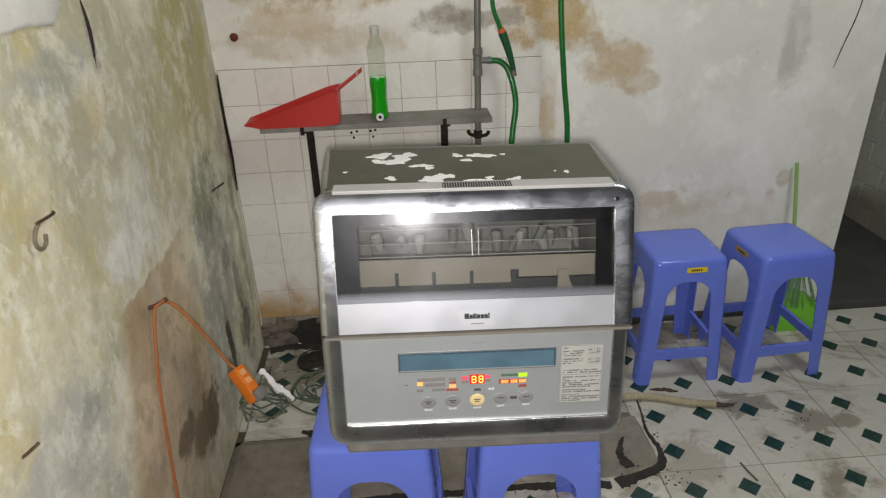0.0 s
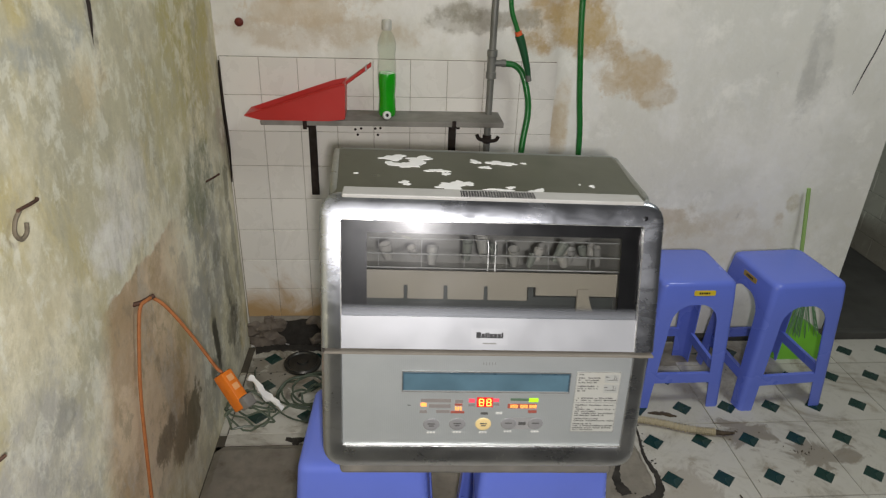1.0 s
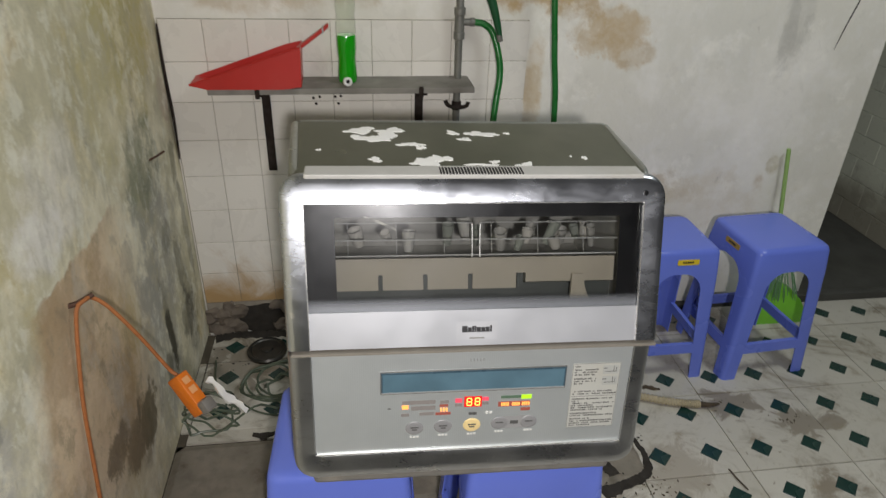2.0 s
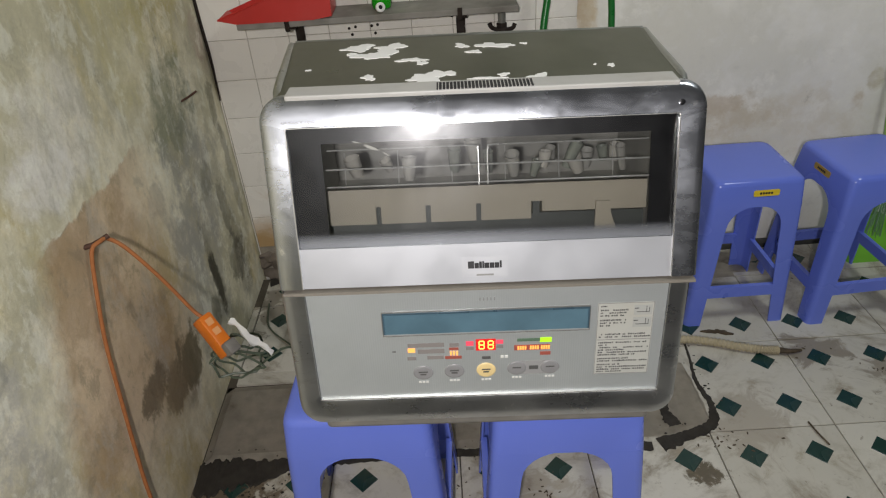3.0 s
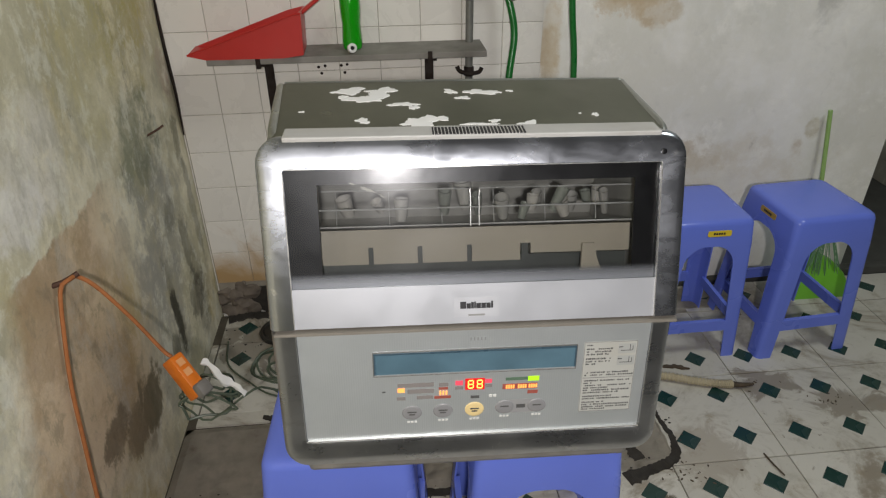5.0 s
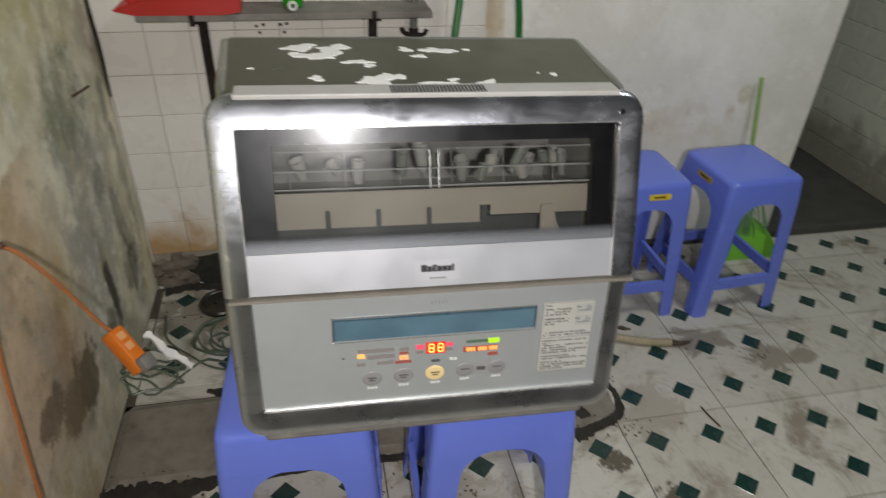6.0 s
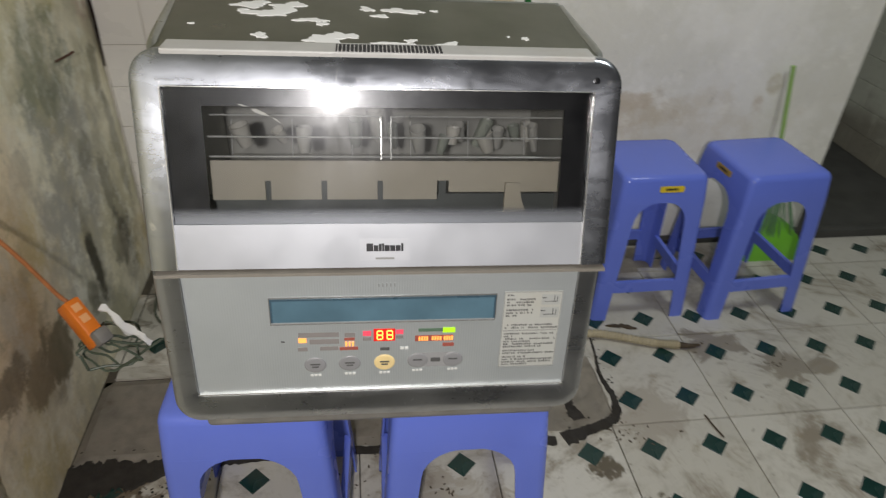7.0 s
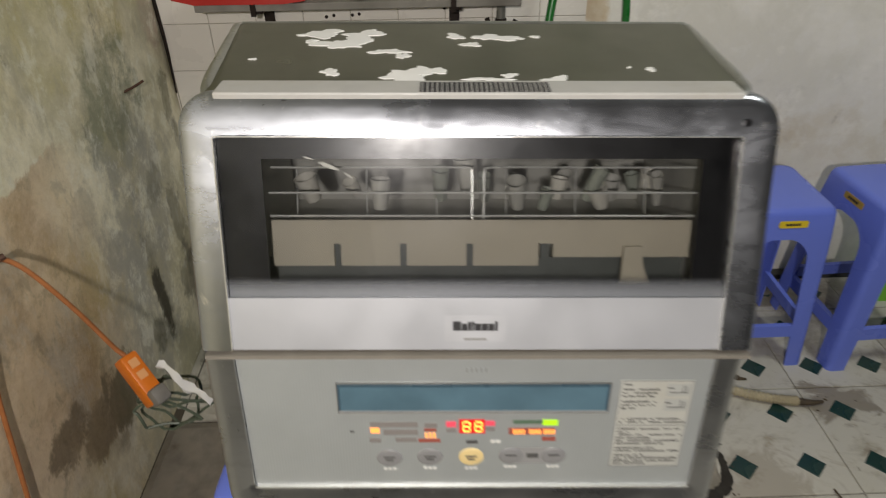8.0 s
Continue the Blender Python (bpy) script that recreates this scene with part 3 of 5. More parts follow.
# ---- plastic stools ----
def stool_mesh(root, k=1.0, skirt=0.375):
    H, A, B, R = 0.45, 0.117, 0.142, 0.016
    fall = 0.375 - skirt

    def half(z):
        return B + (A - B) * z / H
    rings = [[(k * x, k * y, z) for x, y in round_rect(h, h, r)] for h, r, z in ((0.05, 0.012, H), (0.098, 0.02, H - 0.0005), (0.108, 0.022, H - 0.002), (0.1145, 0.022, H - 0.007), (0.117, 0.02, H - 0.016), (half(skirt), R, skirt), (half(skirt) - 0.004, R - 0.003, skirt), (0.112, 0.018, H - 0.016), (0.10, 0.02, H - 0.006))]
    bm = skin(rings)
    part("seat", bm, M_BLUE, root, smooth=True)
    levels = [0, 0.03, 0.1, 0.2] + [z - fall for z in (0.28, 0.31, 0.33, 0.345, 0.357, 0.366, 0.372, 0.3752)]
    rad, z0 = 0.062, 0.3145 - fall

    def width(z):
        w = 0.052 - 0.008 * (1 - z / 0.3) if z < 0.3 else 0.052
        if z > z0:
            w += rad * (1 - math.sqrt(max(0, 1 - ((z - z0) / rad) ** 2)))
        return w
    for sx, sy in ((1, 1), (-1, 1), (-1, -1), (1, -1)):
        rows = []
        for z in levels:
            h, w, t = half(z) + 0.0001, width(z), 0.004
            outer = [(h - w, h), (h - R, h)] + [(h - R + R * math.sin(radians(a)), h - R + R * math.cos(radians(a))) for a in (22, 45, 68)] + [(h, h - R), (h, h - w)]
            q = h - t
            inner = [(q, q - w + t), (q, q - R), (q - R * 0.3, q - R * 0.3), (q - R, q), (q - w + t, q)]
            rows.append([(k * sx * x, k * sy * y, z) for x, y in outer + inner])
        part("leg", skin(rows), M_BLUE, root, smooth=True)
    for q in range(4):
        bm = bmesh.new()
        for zz, t in ((0, 0),):
            h0, h1 = half(0.095), half(0.128)
            s = 0.095
            pts = []
            for hh, z in ((h0, 0.095), (h1, 0.128)):
                pts.append([(-s, -hh - 0.0002, z), (s, -hh - 0.0002, z), (s, -hh + 0.012, z), (-s, -hh + 0.012, z)])
            skin(pts, bm)
        bmesh.ops.scale(bm, vec=(k, k, 1), verts=bm.verts[:])
        bmesh.ops.rotate(bm, verts=bm.verts[:], matrix=Matrix.Rotation(radians(90 * q), 3, "Z"))
        part("rail", bm, M_BLUE, root)


def stool(m, label, k=1.0, skirt=0.375):
    root = thing("plastic_stool", m, label, "stool", "blue plastic stools")
    stool_mesh(root, k, skirt)
    return root


MX = -0.622
stool_a = stool(pose(-0.839, -0.095, -0.0, 0, 0, -3.0) @ Matrix.Diagonal((1, 1, 0.986, 1)), "wide blue plastic stool under the dishwasher", 1.07, 0.361)
stool_b = copy_thing(stool_a, pose(-0.485, -0.11, 0, 0, 0, -2.0))
stool_c = stool(pose(0.132, 0.595, 0, 0, 0, 0.5), "empty blue plastic stool with a yellow sticker")
stool_d = copy_thing(stool_c, pose(0.465, 0.585, 0, 0, 0, 4.0) @ Matrix.Diagonal((1.04, 1.04, 1, 1)))
tagged(stool_d, "empty blue plastic stool in front of a broom")

# ---- dishwasher ----
washer = thing("dishwasher", pose(-0.6281, 0, 0.001, 0, 0.98, -1.36) @ Matrix.Diagonal((1.005, 1, 1, 1)), "old silver countertop dishwasher standing on two stools", "dishwasher")
SEAM, TOPZ, BOTZ = 0.730, 0.982, 0.500
LOWN = Vector((0, -1, 0.122)).normalized()
UPN = Vector((0, -1, 0.40)).normalized()


def low(u, z, off=0.0):
    return Vector((u, -0.274 + (z - 0.545) * 0.122, z)) + LOWN * off


def upp(u, z, off=0.0):
    d = (z - SEAM) * 0.966
    return Vector((u * (1 + 0.11 * d), -0.2515 + d * 0.40, SEAM + d)) + UPN * off


def face_panel(f, u0, u1, z0, z1, off0, off1, bm=None):
    """A flat plate lying on a front plane, from off0 to off1 proud of it."""
    bm = bm or bmesh.new()
    skin([[f(u, z, o) for u, z in ((u0, z0), (u1, z0), (u1, z1), (u0, z1))] for o in (off0, off1)], bm)
    return bm


def bezel(f, zin, zout, zend, up=1):
    """Stainless border: two uprights and one cross piece with round corners."""
    ui, ri, ro = 0.248, 0.008, 0.036
    inn, out = [], []
    N = 8
    for s, uo in ((1, 0.285), (-1, 0.283)) if up > 0 else ((1, 0.278), (-1, 0.283)):
        arc_i = [(ui - ri + ri * math.cos(radians(90 * k / N)), zin + up * (-ri + ri * math.sin(radians(90 * k / N)))) for k in range(N + 1)]
        arc_o = [(uo - ro + ro * math.cos(radians(90 * k / N)), zout + up * (-ro + ro * math.sin(radians(90 * k / N)))) for k in range(N + 1)]
        side_i, side_o = [(ui, zend)] + arc_i, [(uo, zend)] + arc_o
        if s < 0:
            side_i, side_o = side_i[::-1], side_o[::-1]
        inn += [(s * x, z) for x, z in side_i]
        out += [(s * x, z) for x, z in side_o]
    flat = ((0.0, -0.012), (0.0, 0.0035), (0.025, 0.0044), (0.3, 0.0045), (0.6, 0.0043), (0.80, 0.0036), (0.91, 0.001), (0.975, -0.005), (1.0, -0.014), (1.0, -0.028), (0.5, -0.03))
    prof = ((0.0, -0.012), (0.0, 0.0035), (0.025, 0.0044), (0.3, 0.0036), (0.6, 0.0020), (0.80, 0.0004), (0.91, -0.002), (0.975, -0.007), (1.0, -0.014), (1.0, -0.028), (0.5, -0.03))
    sill = ((0.0, -0.012), (0.0, 0.0035), (0.025, 0.0044), (0.25, 0.0062), (0.5, 0.0080), (0.72, 0.0090), (0.84, 0.0080), (0.93, 0.003), (1.0, -0.010), (1.0, -0.028), (0.5, -0.03))
    rows = []
    for (a, b), (c, d) in zip(inn, out):
        w = abs(d - b) / math.hypot(c - a, d - b)
        rows.append([f(a + (c - a) * t, b + (d - b) * t, o * w + q * (1 - w)) for (t, o), (_, q) in zip(prof if up > 0 else sill, flat)])
    bm = skin(rows, None, True, True)
    brush = bm.loops.layers.uv.new("brush")
    for face in bm.faces:
        for loop in face.loops:
            loop[brush].uv = (loop.vert.co.x, loop.vert.co.z)
    return bm


# housing: open towards the door, with a steel tub inside
prof = [(-0.262, 0.503), (-0.243, SEAM), (-0.146, 0.9665), (0.046, 0.9845), (0.062, 0.968), (0.062, 0.503)]
bm = prism(prof, 0, -0.276, 0.279)
bmesh.ops.recalc_face_normals(bm, faces=bm.faces[:])
bmesh.ops.bevel(bm, geom=[e for e in bm.edges if abs(e.verts[0].co.x - e.verts[1].co.x) < 1e-6 and e.verts[0].co.z > 0.9 and e.verts[1].co.z > 0.9 and abs(e.verts[0].co.y - e.verts[1].co.y) > 0.05], offset=0.02, segments=4, profile=0.5, affect="EDGES")
bmesh.ops.delete(bm, geom=[f for f in bm.faces if f.normal.y < -0.8 and f.calc_center_bounds().z > SEAM], context="FACES_ONLY")
bm.normal_update()
for v in bm.verts:
    v.co.x -= max(0, v.co.y + 0.17) * 0.045
bmesh.ops.solidify(bm, geom=bm.faces[:], thickness=0.0025)
part("housing", bm, M_TOP, washer, "dull stainless steel housing with a dark reflection in its colour and peeled paint", True)
part("base", box(-0.258, 0.258, -0.244, 0.05, 0.4432, 0.502, 0.008), M_GREYPL, washer, "dusty grey plastic base")
tub = bmesh.new()
corner = [[(u, v, z) for u, v in ((-0.236, -0.222 + (z - 0.745) * 0.37), (0.236, -0.222 + (z - 0.745) * 0.37), (0.236, 0.045), (-0.236, 0.045))] for z in (0.745, 0.944)]
skin(corner, tub)
bmesh.ops.delete(tub, geom=[f for f in tub.faces if f.calc_center_median().y < -0.15], context="FACES_ONLY")
bmesh.ops.solidify(tub, geom=tub.faces[:], thickness=-0.002)
tub_ob = part("tub", tub, M_TUB, washer, "dull grey washing tub")
door = part("door_frame", bezel(upp, 0.942, TOPZ + 0.002, SEAM + 0.004), M_STEEL, washer, "scratched stainless steel door frame", True)
part("panel_frame", bezel(low, 0.545, BOTZ, SEAM - 0.004, -1), M_BRIGHTSTEEL, washer, "dull stainless steel border, colour lightened for reflected light", True)
part("door_panel", face_panel(upp, -0.2475, 0.2475, SEAM + 0.004, 0.787, -0.01, 0.001), M_SILVER, washer, "plain silver strip of the door")
part("printed_fade", face_panel(upp, -0.2475, 0.2475, 0.7872, 0.809, -0.0042, -0.0036), M_FADE, door)
part("door_glass", face_panel(upp, -0.2475, 0.2475, 0.7872, 0.9415, -0.0035, 0.001), M_GLASS, door, "dark tinted glass pane")
for u0, u1, z0, z1 in ((-0.2475, 0.2475, 0.921, 0.9415), (-0.2475, -0.2065, 0.7872, 0.921), (0.2155, 0.2475, 0.7872, 0.921)):
    part("black_border", face_panel(upp, u0, u1, z0, z1, -0.0066, -0.0046), M_BLACK, door)
for u in (-0.2482, 0.2482):
    part("glass_edge", face_panel(upp, u - 0.0007, u + 0.0007, SEAM + 0.004, 0.9415, 0.0, 0.0048), M_CHROME, door)
part("glass_edge", face_panel(upp, -0.248, 0.248, 0.9411, 0.9422, 0.0, 0.0048), M_CHROME, door)
panel = part("control_panel", face_panel(low, -0.2475, 0.2475, 0.5465, SEAM - 0.004, -0.01, 0.001), M_PANEL, washer, "silver control panel with fine vertical ribs")
part("panel_edge", face_panel(low, -0.248, 0.248, 0.5455, 0.5475, 0.0, 0.005), M_CHROME, panel)
part("seam_strip", face_panel(low, -0.276, 0.281, SEAM - 0.0035, SEAM + 0.0005, -0.02, 0.006), M_GREYSEAM, washer, "grey rubber seam")

# display window, lamps and keys
part("window_rim", face_panel(low, -0.1465, 0.1438, 0.6555, 0.6938, 0.0, 0.0034), M_RIM, panel)
# bright strip drawn as the highlight along the window's lower edge
part("sill_highlight", face_panel(low, -0.1465, 0.1438, 0.6540, 0.6556, 0.0, 0.004), M_CHROME, panel)
part("display_window", face_panel(low, -0.1450, 0.1424, 0.6566, 0.6922, 0.0008, 0.0042), M_BLUEWIN, panel, "blue reflective display strip")
# dark top and sides, pale foot: the recess's shading put into colour
for z0, z1, m in ((0.6900, 0.6924, M_BLUESHADE), (0.6562, 0.6580, M_SLOT)):
    part("window_shading", face_panel(low, -0.1450, 0.1424, z0, z1, 0.001, 0.0049), m, panel)
for u0, u1 in ((-0.1450, -0.1428), (0.1402, 0.1424)):
    part("window_shading", face_panel(low, u0, u1, 0.6580, 0.6900, 0.001, 0.0047), M_BLUESHADE, panel)


def lit(u, z, w, h, mat, name="indicator_lamp"):
    return part(name, face_panel(low, u - w / 2, u + w / 2, z - h / 2, z + h / 2, 0.0, 0.0018), mat, panel)


for u, z, w, h in ((-0.0870, 0.6362, 0.052, 0.0068), (-0.0800, 0.6255, 0.038, 0.0072), (-0.1083, 0.6140, 0.0125, 0.0058), (-0.0742, 0.6146, 0.0235, 0.0058), (-0.0469, 0.6352, 0.0135, 0.006), (-0.0246, 0.6280, 0.011, 0.005), (0.0180, 0.6298, 0.010, 0.005)):
    lit(u, z, w, h, M_DIMLED, "dark_indicator")
for u, z, w, h in ((-0.0014, 0.6112, 0.0125, 0.0045), (0.0215, 0.6118, 0.0045, 0.004), (0.0275, 0.6118, 0.0045, 0.004)):
    lit(u, z, w, h, M_FADEDINK if w > 0.01 else M_WHITEPL, "printed_bar")
lit(0.0590, 0.6396, 0.0325, 0.0048, M_DIMGREEN, "dark_indicator")
lit(0.0640, 0.6266, 0.051, 0.0088, M_DIMRED, "dark_indicator")
for u, z, w, h, m in ((-0.1081, 0.6279, 0.0100, 0.0068, M_LEDO), (-0.0475, 0.6285, 0.0135, 0.0040, M_DIMRED), (-0.0486, 0.6135, 0.0240, 0.0046, M_DIMRED), (-0.0246, 0.6365, 0.0110, 0.0075, M_LEDP), (0.0180, 0.6378, 0.0100, 0.0065, M_LEDP), (0.0834, 0.6388, 0.0165, 0.0074, M_LEDG), (0.0831, 0.6157, 0.0150, 0.0055, M_DIMRED)):
    lit(u, z, w, h, m)
for c, count, step in ((-0.0475, 3, 0.0044), (0.0495, 4, 0.0034), (0.0672, 4, 0.0034), (0.0828, 4, 0.0033)):
    for k in range(count):
        part("indicator_lamp", face_panel(low, c + (k - (count - 1) / 2) * step - 0.0011, c + (k - (count - 1) / 2) * step + 0.0012, (0.6210 if c < 0 else 0.6266) - 0.0030, (0.6210 if c < 0 else 0.6266) + 0.0030, 0.001, 0.0026), M_LEDO, panel)
digits = part("digit_display", face_panel(low, -0.0160, 0.0123, 0.6240, 0.6432, 0.0, 0.0016), M_LEDBACK, panel, "red digit display reading 88")
for c in (-0.0078, 0.0052):
    for u, z, w, h in ((0, 0.0065, 0.006, 0.0016), (0, 0, 0.006, 0.0016), (0, -0.0065, 0.006, 0.0016), (-0.0036, 0.0033, 0.0016, 0.005), (0.0036, 0.0033, 0.0016, 0.005), (-0.0036, -0.0033, 0.0016, 0.005), (0.0036, -0.0033, 0.0016, 0.005)):
        part("segment", face_panel(low, c + u - w / 2, c + u + w / 2, 0.6336 + z - h / 2, 0.6336 + z + h / 2, 0.0012, 0.0024), M_LEDY, digits)


def key(u, z, rx, rz, mat, name="button", bars=2, label=""):
    rings = []
    for k, o in ((1.0, 0.0), (1.0, 0.0016), (0.94, 0.0024), (0.8, 0.0027)):
        rings.append([low(u + rx * k * math.cos(2 * math.pi * i / 24), z + rz * k * math.sin(2 * math.pi * i / 24), o) for i in range(24)])
    ob = part(name, skin(rings), mat, panel, label, True)
    for i in range(bars):
        w = rx * (0.9 - 0.3 * i)
        part("printed_bar", face_panel(low, u - w / 2, u + w / 2, z + 0.0018 - 0.0042 * i - 0.0011, z + 0.0018 - 0.0042 * i + 0.0011, 0.0026, 0.0031), M_FADEDINK, ob)
    for i in range(3):
        lit(u + (i - 1) * rx * 0.36, z - rz - 0.0045, rx * 0.26, 0.0030, M_WHITEPL, "printed_bar")
    return ob


pad = part("rocker_pad", skin([[low(0.0668 + x, 0.5914 + z, o) for x, z in round_rect(0.0362, 0.0118, 0.0116, 6)] for o in (0.0, 0.0012)]), M_PAD, panel)
key(-0.0933, 0.5882, 0.0146, 0.0122, M_KEY)
key(-0.0479, 0.5894, 0.0146, 0.0122, M_KEY)
key(-0.0018, 0.5895, 0.0140, 0.0126, M_YELLOW, label="pale yellow start button")
key(0.0425, 0.5908, 0.0138, 0.0118, M_KEY, bars=1)
key(0.0905, 0.5911, 0.0138, 0.0118, M_KEY, bars=1)
lit(0.0668, 0.5912, 0.013, 0.0062, M_FADEDINK, "printed_bar")
for k in range(5):
    lit(-0.0088 + 0.005 * k, 0.7095, 0.0016, 0.0052, M_SLOT, "sound_slot")
lit(-0.1330, 0.6265, 0.005, 0.0016, M_FADEDINK, "printed_bar")
badge = part("name_badge", face_panel(upp, -0.032, 0.030, 0.7425, 0.7690, 0.001, 0.0013), M_BADGE, washer, "silver badge with a black name bar")
for u, w, h in ((-0.0236, 0.0082, 0.0095), (-0.0148, 0.0058, 0.0072), (-0.0085, 0.0036, 0.0090), (-0.0044, 0.0024, 0.0095), (-0.0015, 0.0064, 0.0072), (0.0055, 0.0062, 0.0072), (0.0123, 0.0060, 0.0072), (0.0190, 0.0027, 0.0095)):
    part("printed_bar", face_panel(upp, u, u + w, 0.7538, 0.7538 + h, 0.0011, 0.0017), M_INK, badge)
part("printed_bar", face_panel(upp, -0.0125, 0.0105, 0.7438, 0.7462, 0.0011, 0.0016), M_PALEINK, badge)

# instruction sticker
sticker = part("instruction_sticker", face_panel(low, 0.1540, 0.2318, 0.5752, 0.6958, 0.001, 0.0015), M_STICKER, washer, "worn paper sticker printed with instructions")
for u0, u1, z in ((0.1545, 0.2313, 0.6952), (0.1545, 0.2313, 0.5758), (0.1560, 0.2305, 0.6350)):
    part("printed_rule", face_panel(low, u0, u1, z - 0.0004, z + 0.0004, 0.0013, 0.0019), M_PALEINK, sticker)
for u in (0.1545, 0.2310):
    part("printed_rule", face_panel(low, u - 0.0003, u + 0.0003, 0.5758, 0.6952, 0.0013, 0.0019), M_PALEINK, sticker)
rng = random.Random(4)
bm = bmesh.new()
for z, u1 in ((0.6905, 0.166), (0.6840, 0.196), (0.6795, 0.194), (0.6750, 0.190), (0.6675, 0.196), (0.6630, 0.195), (0.6585, 0.172), (0.6440, 0.229), (0.6395, 0.228), (0.6300, 0.226), (0.6258, 0.170), (0.6216, 0.228), (0.6174, 0.200), (0.6132, 0.226), (0.6090, 0.214), (0.6025, 0.205), (0.5983, 0.227), (0.5920, 0.190), (0.5878, 0.228), (0.5836, 0.227), (0.5798, 0.192)):
    u = 0.1580
    while u < u1:
        w = rng.uniform(0.0010, 0.0026)
        if rng.random() < 0.85:
            face_panel(low, u, u + w, z - 0.0011, z + rng.uniform(0.0005, 0.0014), 0.0013, 0.0019, bm)
        u += w + rng.uniform(0.0005, 0.0012)
part("printed_text", bm, M_FADEDINK, sticker)
for z in (0.683, 0.663):
    drawing = part("printed_drawing", face_panel(low, 0.2040, 0.2290, z - 0.008, z + 0.008, 0.0013, 0.0017), M_DIMPAPER, sticker)
    for u, dz, w, h in ((0.2075, 0.003, 0.006, 0.0012), (0.2165, -0.003, 0.018, 0.0008), (0.2210, 0.002, 0.0008, 0.009), (0.2250, 0.001, 0.0008, 0.007)):
        part("printed_bar", face_panel(low, u - w / 2, u + w / 2, z + dz - h / 2, z + dz + h / 2, 0.0016, 0.0021), M_FADEDINK, drawing)

# top: white rail with a vent grille, peeled flakes
part("top_rim", tube([(-0.272, 0.050, 0.978), (-0.01, 0.051, 0.979), (0.256, 0.050, 0.978)], 0.0075, 10, 3), M_RIMSTEEL, washer, "bright steel edge, lightened where its rounding catches light", True)
for u in (-0.268, 0.269):
    part("top_rim", tube([(u - 0.010, 0.05, 0.9765), (u - 0.005, -0.05, 0.9695), (u - 0.001, -0.115, 0.9630), (u * 0.97, -0.136, 0.9520)], 0.0075, 10, 3), M_RIMSTEEL, washer, "bright steel edge, lightened where its rounding catches light", True)
part("top_strip", box(-0.252, 0.2535, -0.157, -0.121, 0.961, 0.9735, 0.002), M_STRIP, washer, "dirty white plastic strip")
vent = part("vent", box(-0.056, 0.068, -0.155, -0.130, 0.966, 0.9746, 0.0), M_INK, washer, "black vent slots")
for k in range(26):
    u = -0.054 + 0.0047 * k
    part("slat", box(u, u + 0.0011, -0.1555, -0.131, 0.967, 0.9752), M_STRIP, vent)


def flake(u, v, a, b, seed):
    r = random.Random(seed)
    n = 26
    ph = [r.uniform(0, 6.28) for _ in range(5)]
    out = []
    for i in range(n):
        t = 2 * math.pi * i / n
        k = 1 + 0.28 * math.sin(2 * t + ph[0]) + 0.22 * math.sin(3 * t + ph[1]) + 0.2 * math.sin(5 * t + ph[2]) + 0.13 * math.sin(9 * t + ph[3])
        out.append((u + a * k * math.cos(t), v + b * k * math.sin(t)))

    def top(v):
        return 0.9665 + (v + 0.146) * 0.0938
    return skin([[(x, y, top(y) - 0.002) for x, y in out], [(x, y, top(y) + 0.0008) for x, y in out], [(u + (x - u) * 0.96, v + (y - v) * 0.96, top(y) + 0.0011) for x, y in out]])


for k, (x, y, a, b) in enumerate(((-0.792, 0.013, 0.024, 0.010), (-0.765, -0.020, 0.026, 0.013), (-0.745, 0.006, 0.020, 0.013), (-0.712, -0.046, 0.016, 0.006), (-0.697, -0.060, 0.006, 0.007), (-0.769, -0.103, 0.009, 0.007), (-0.690, -0.116, 0.026, 0.015), (-0.668, -0.103, 0.014, 0.010), (-0.715, -0.160, 0.010, 0.006), (-0.695, -0.162, 0.008, 0.005), (-0.640, 0.000, 0.009, 0.007), (-0.597, -0.005, 0.020, 0.008), (-0.575, -0.006, 0.010, 0.004), (-0.622, -0.027, 0.008, 0.006), (-0.540, -0.132, 0.011, 0.010), (-0.569, -0.146, 0.018, 0.005), (-0.610, -0.127, 0.018, 0.003), (-0.592, -0.134, 0.010, 0.003), (-0.655, -0.146, 0.006, 0.006), (-0.439, -0.106, 0.005, 0.004), (-0.460, -0.10, 0.0018, 0.0015), (-0.855, -0.064, 0.003, 0.002), (-0.801, -0.01, 0.006, 0.004), (-0.586, -0.118, 0.007, 0.004), (-0.735, 0.022, 0.006, 0.003), (-0.548, -0.004, 0.004, 0.003))):
    uu, vv = x - MX - 0.002, y - (x - MX) * math.tan(radians(-2.0))
    vv += 0.021 * (0.046 - vv) / 0.214
    part("paint_flake", flake(uu, vv, a, b, k), M_FLAKE, washer)
screw = lathe([(0.004, 0.0), (0.004, 0.0015), (0.002, 0.002)], 10)
bmesh.ops.transform(screw, matrix=Matrix.Translation(upp(0.2494, 0.9547, 0.0035)) @ Matrix.Rotation(radians(68.2), 4, "X"), verts=screw.verts[:])
part("screw", screw, M_BLACK, washer)

for u, z, du, dz, w in ((-0.166, 0.9235, 0.012, -0.003, 0.0010), (-0.152, 0.9185, 0.022, -0.008, 0.0022), (-0.128, 0.9090, 0.010, -0.006, 0.0012)):
    ring = [(u, z), (u + du * 0.3, z + dz * 0.3 - w), (u + du * 0.7, z + dz * 0.7 - w * 0.8), (u + du, z + dz), (u + du * 0.7, z + dz * 0.7 + w * 0.7), (u + du * 0.3, z + dz * 0.3 + w)]
    part("scratch", skin([[upp(x, y, o) for x, y in ring] for o in (0.0008, 0.0013)]), M_SCRATCH, door, "rubbed white scratch")

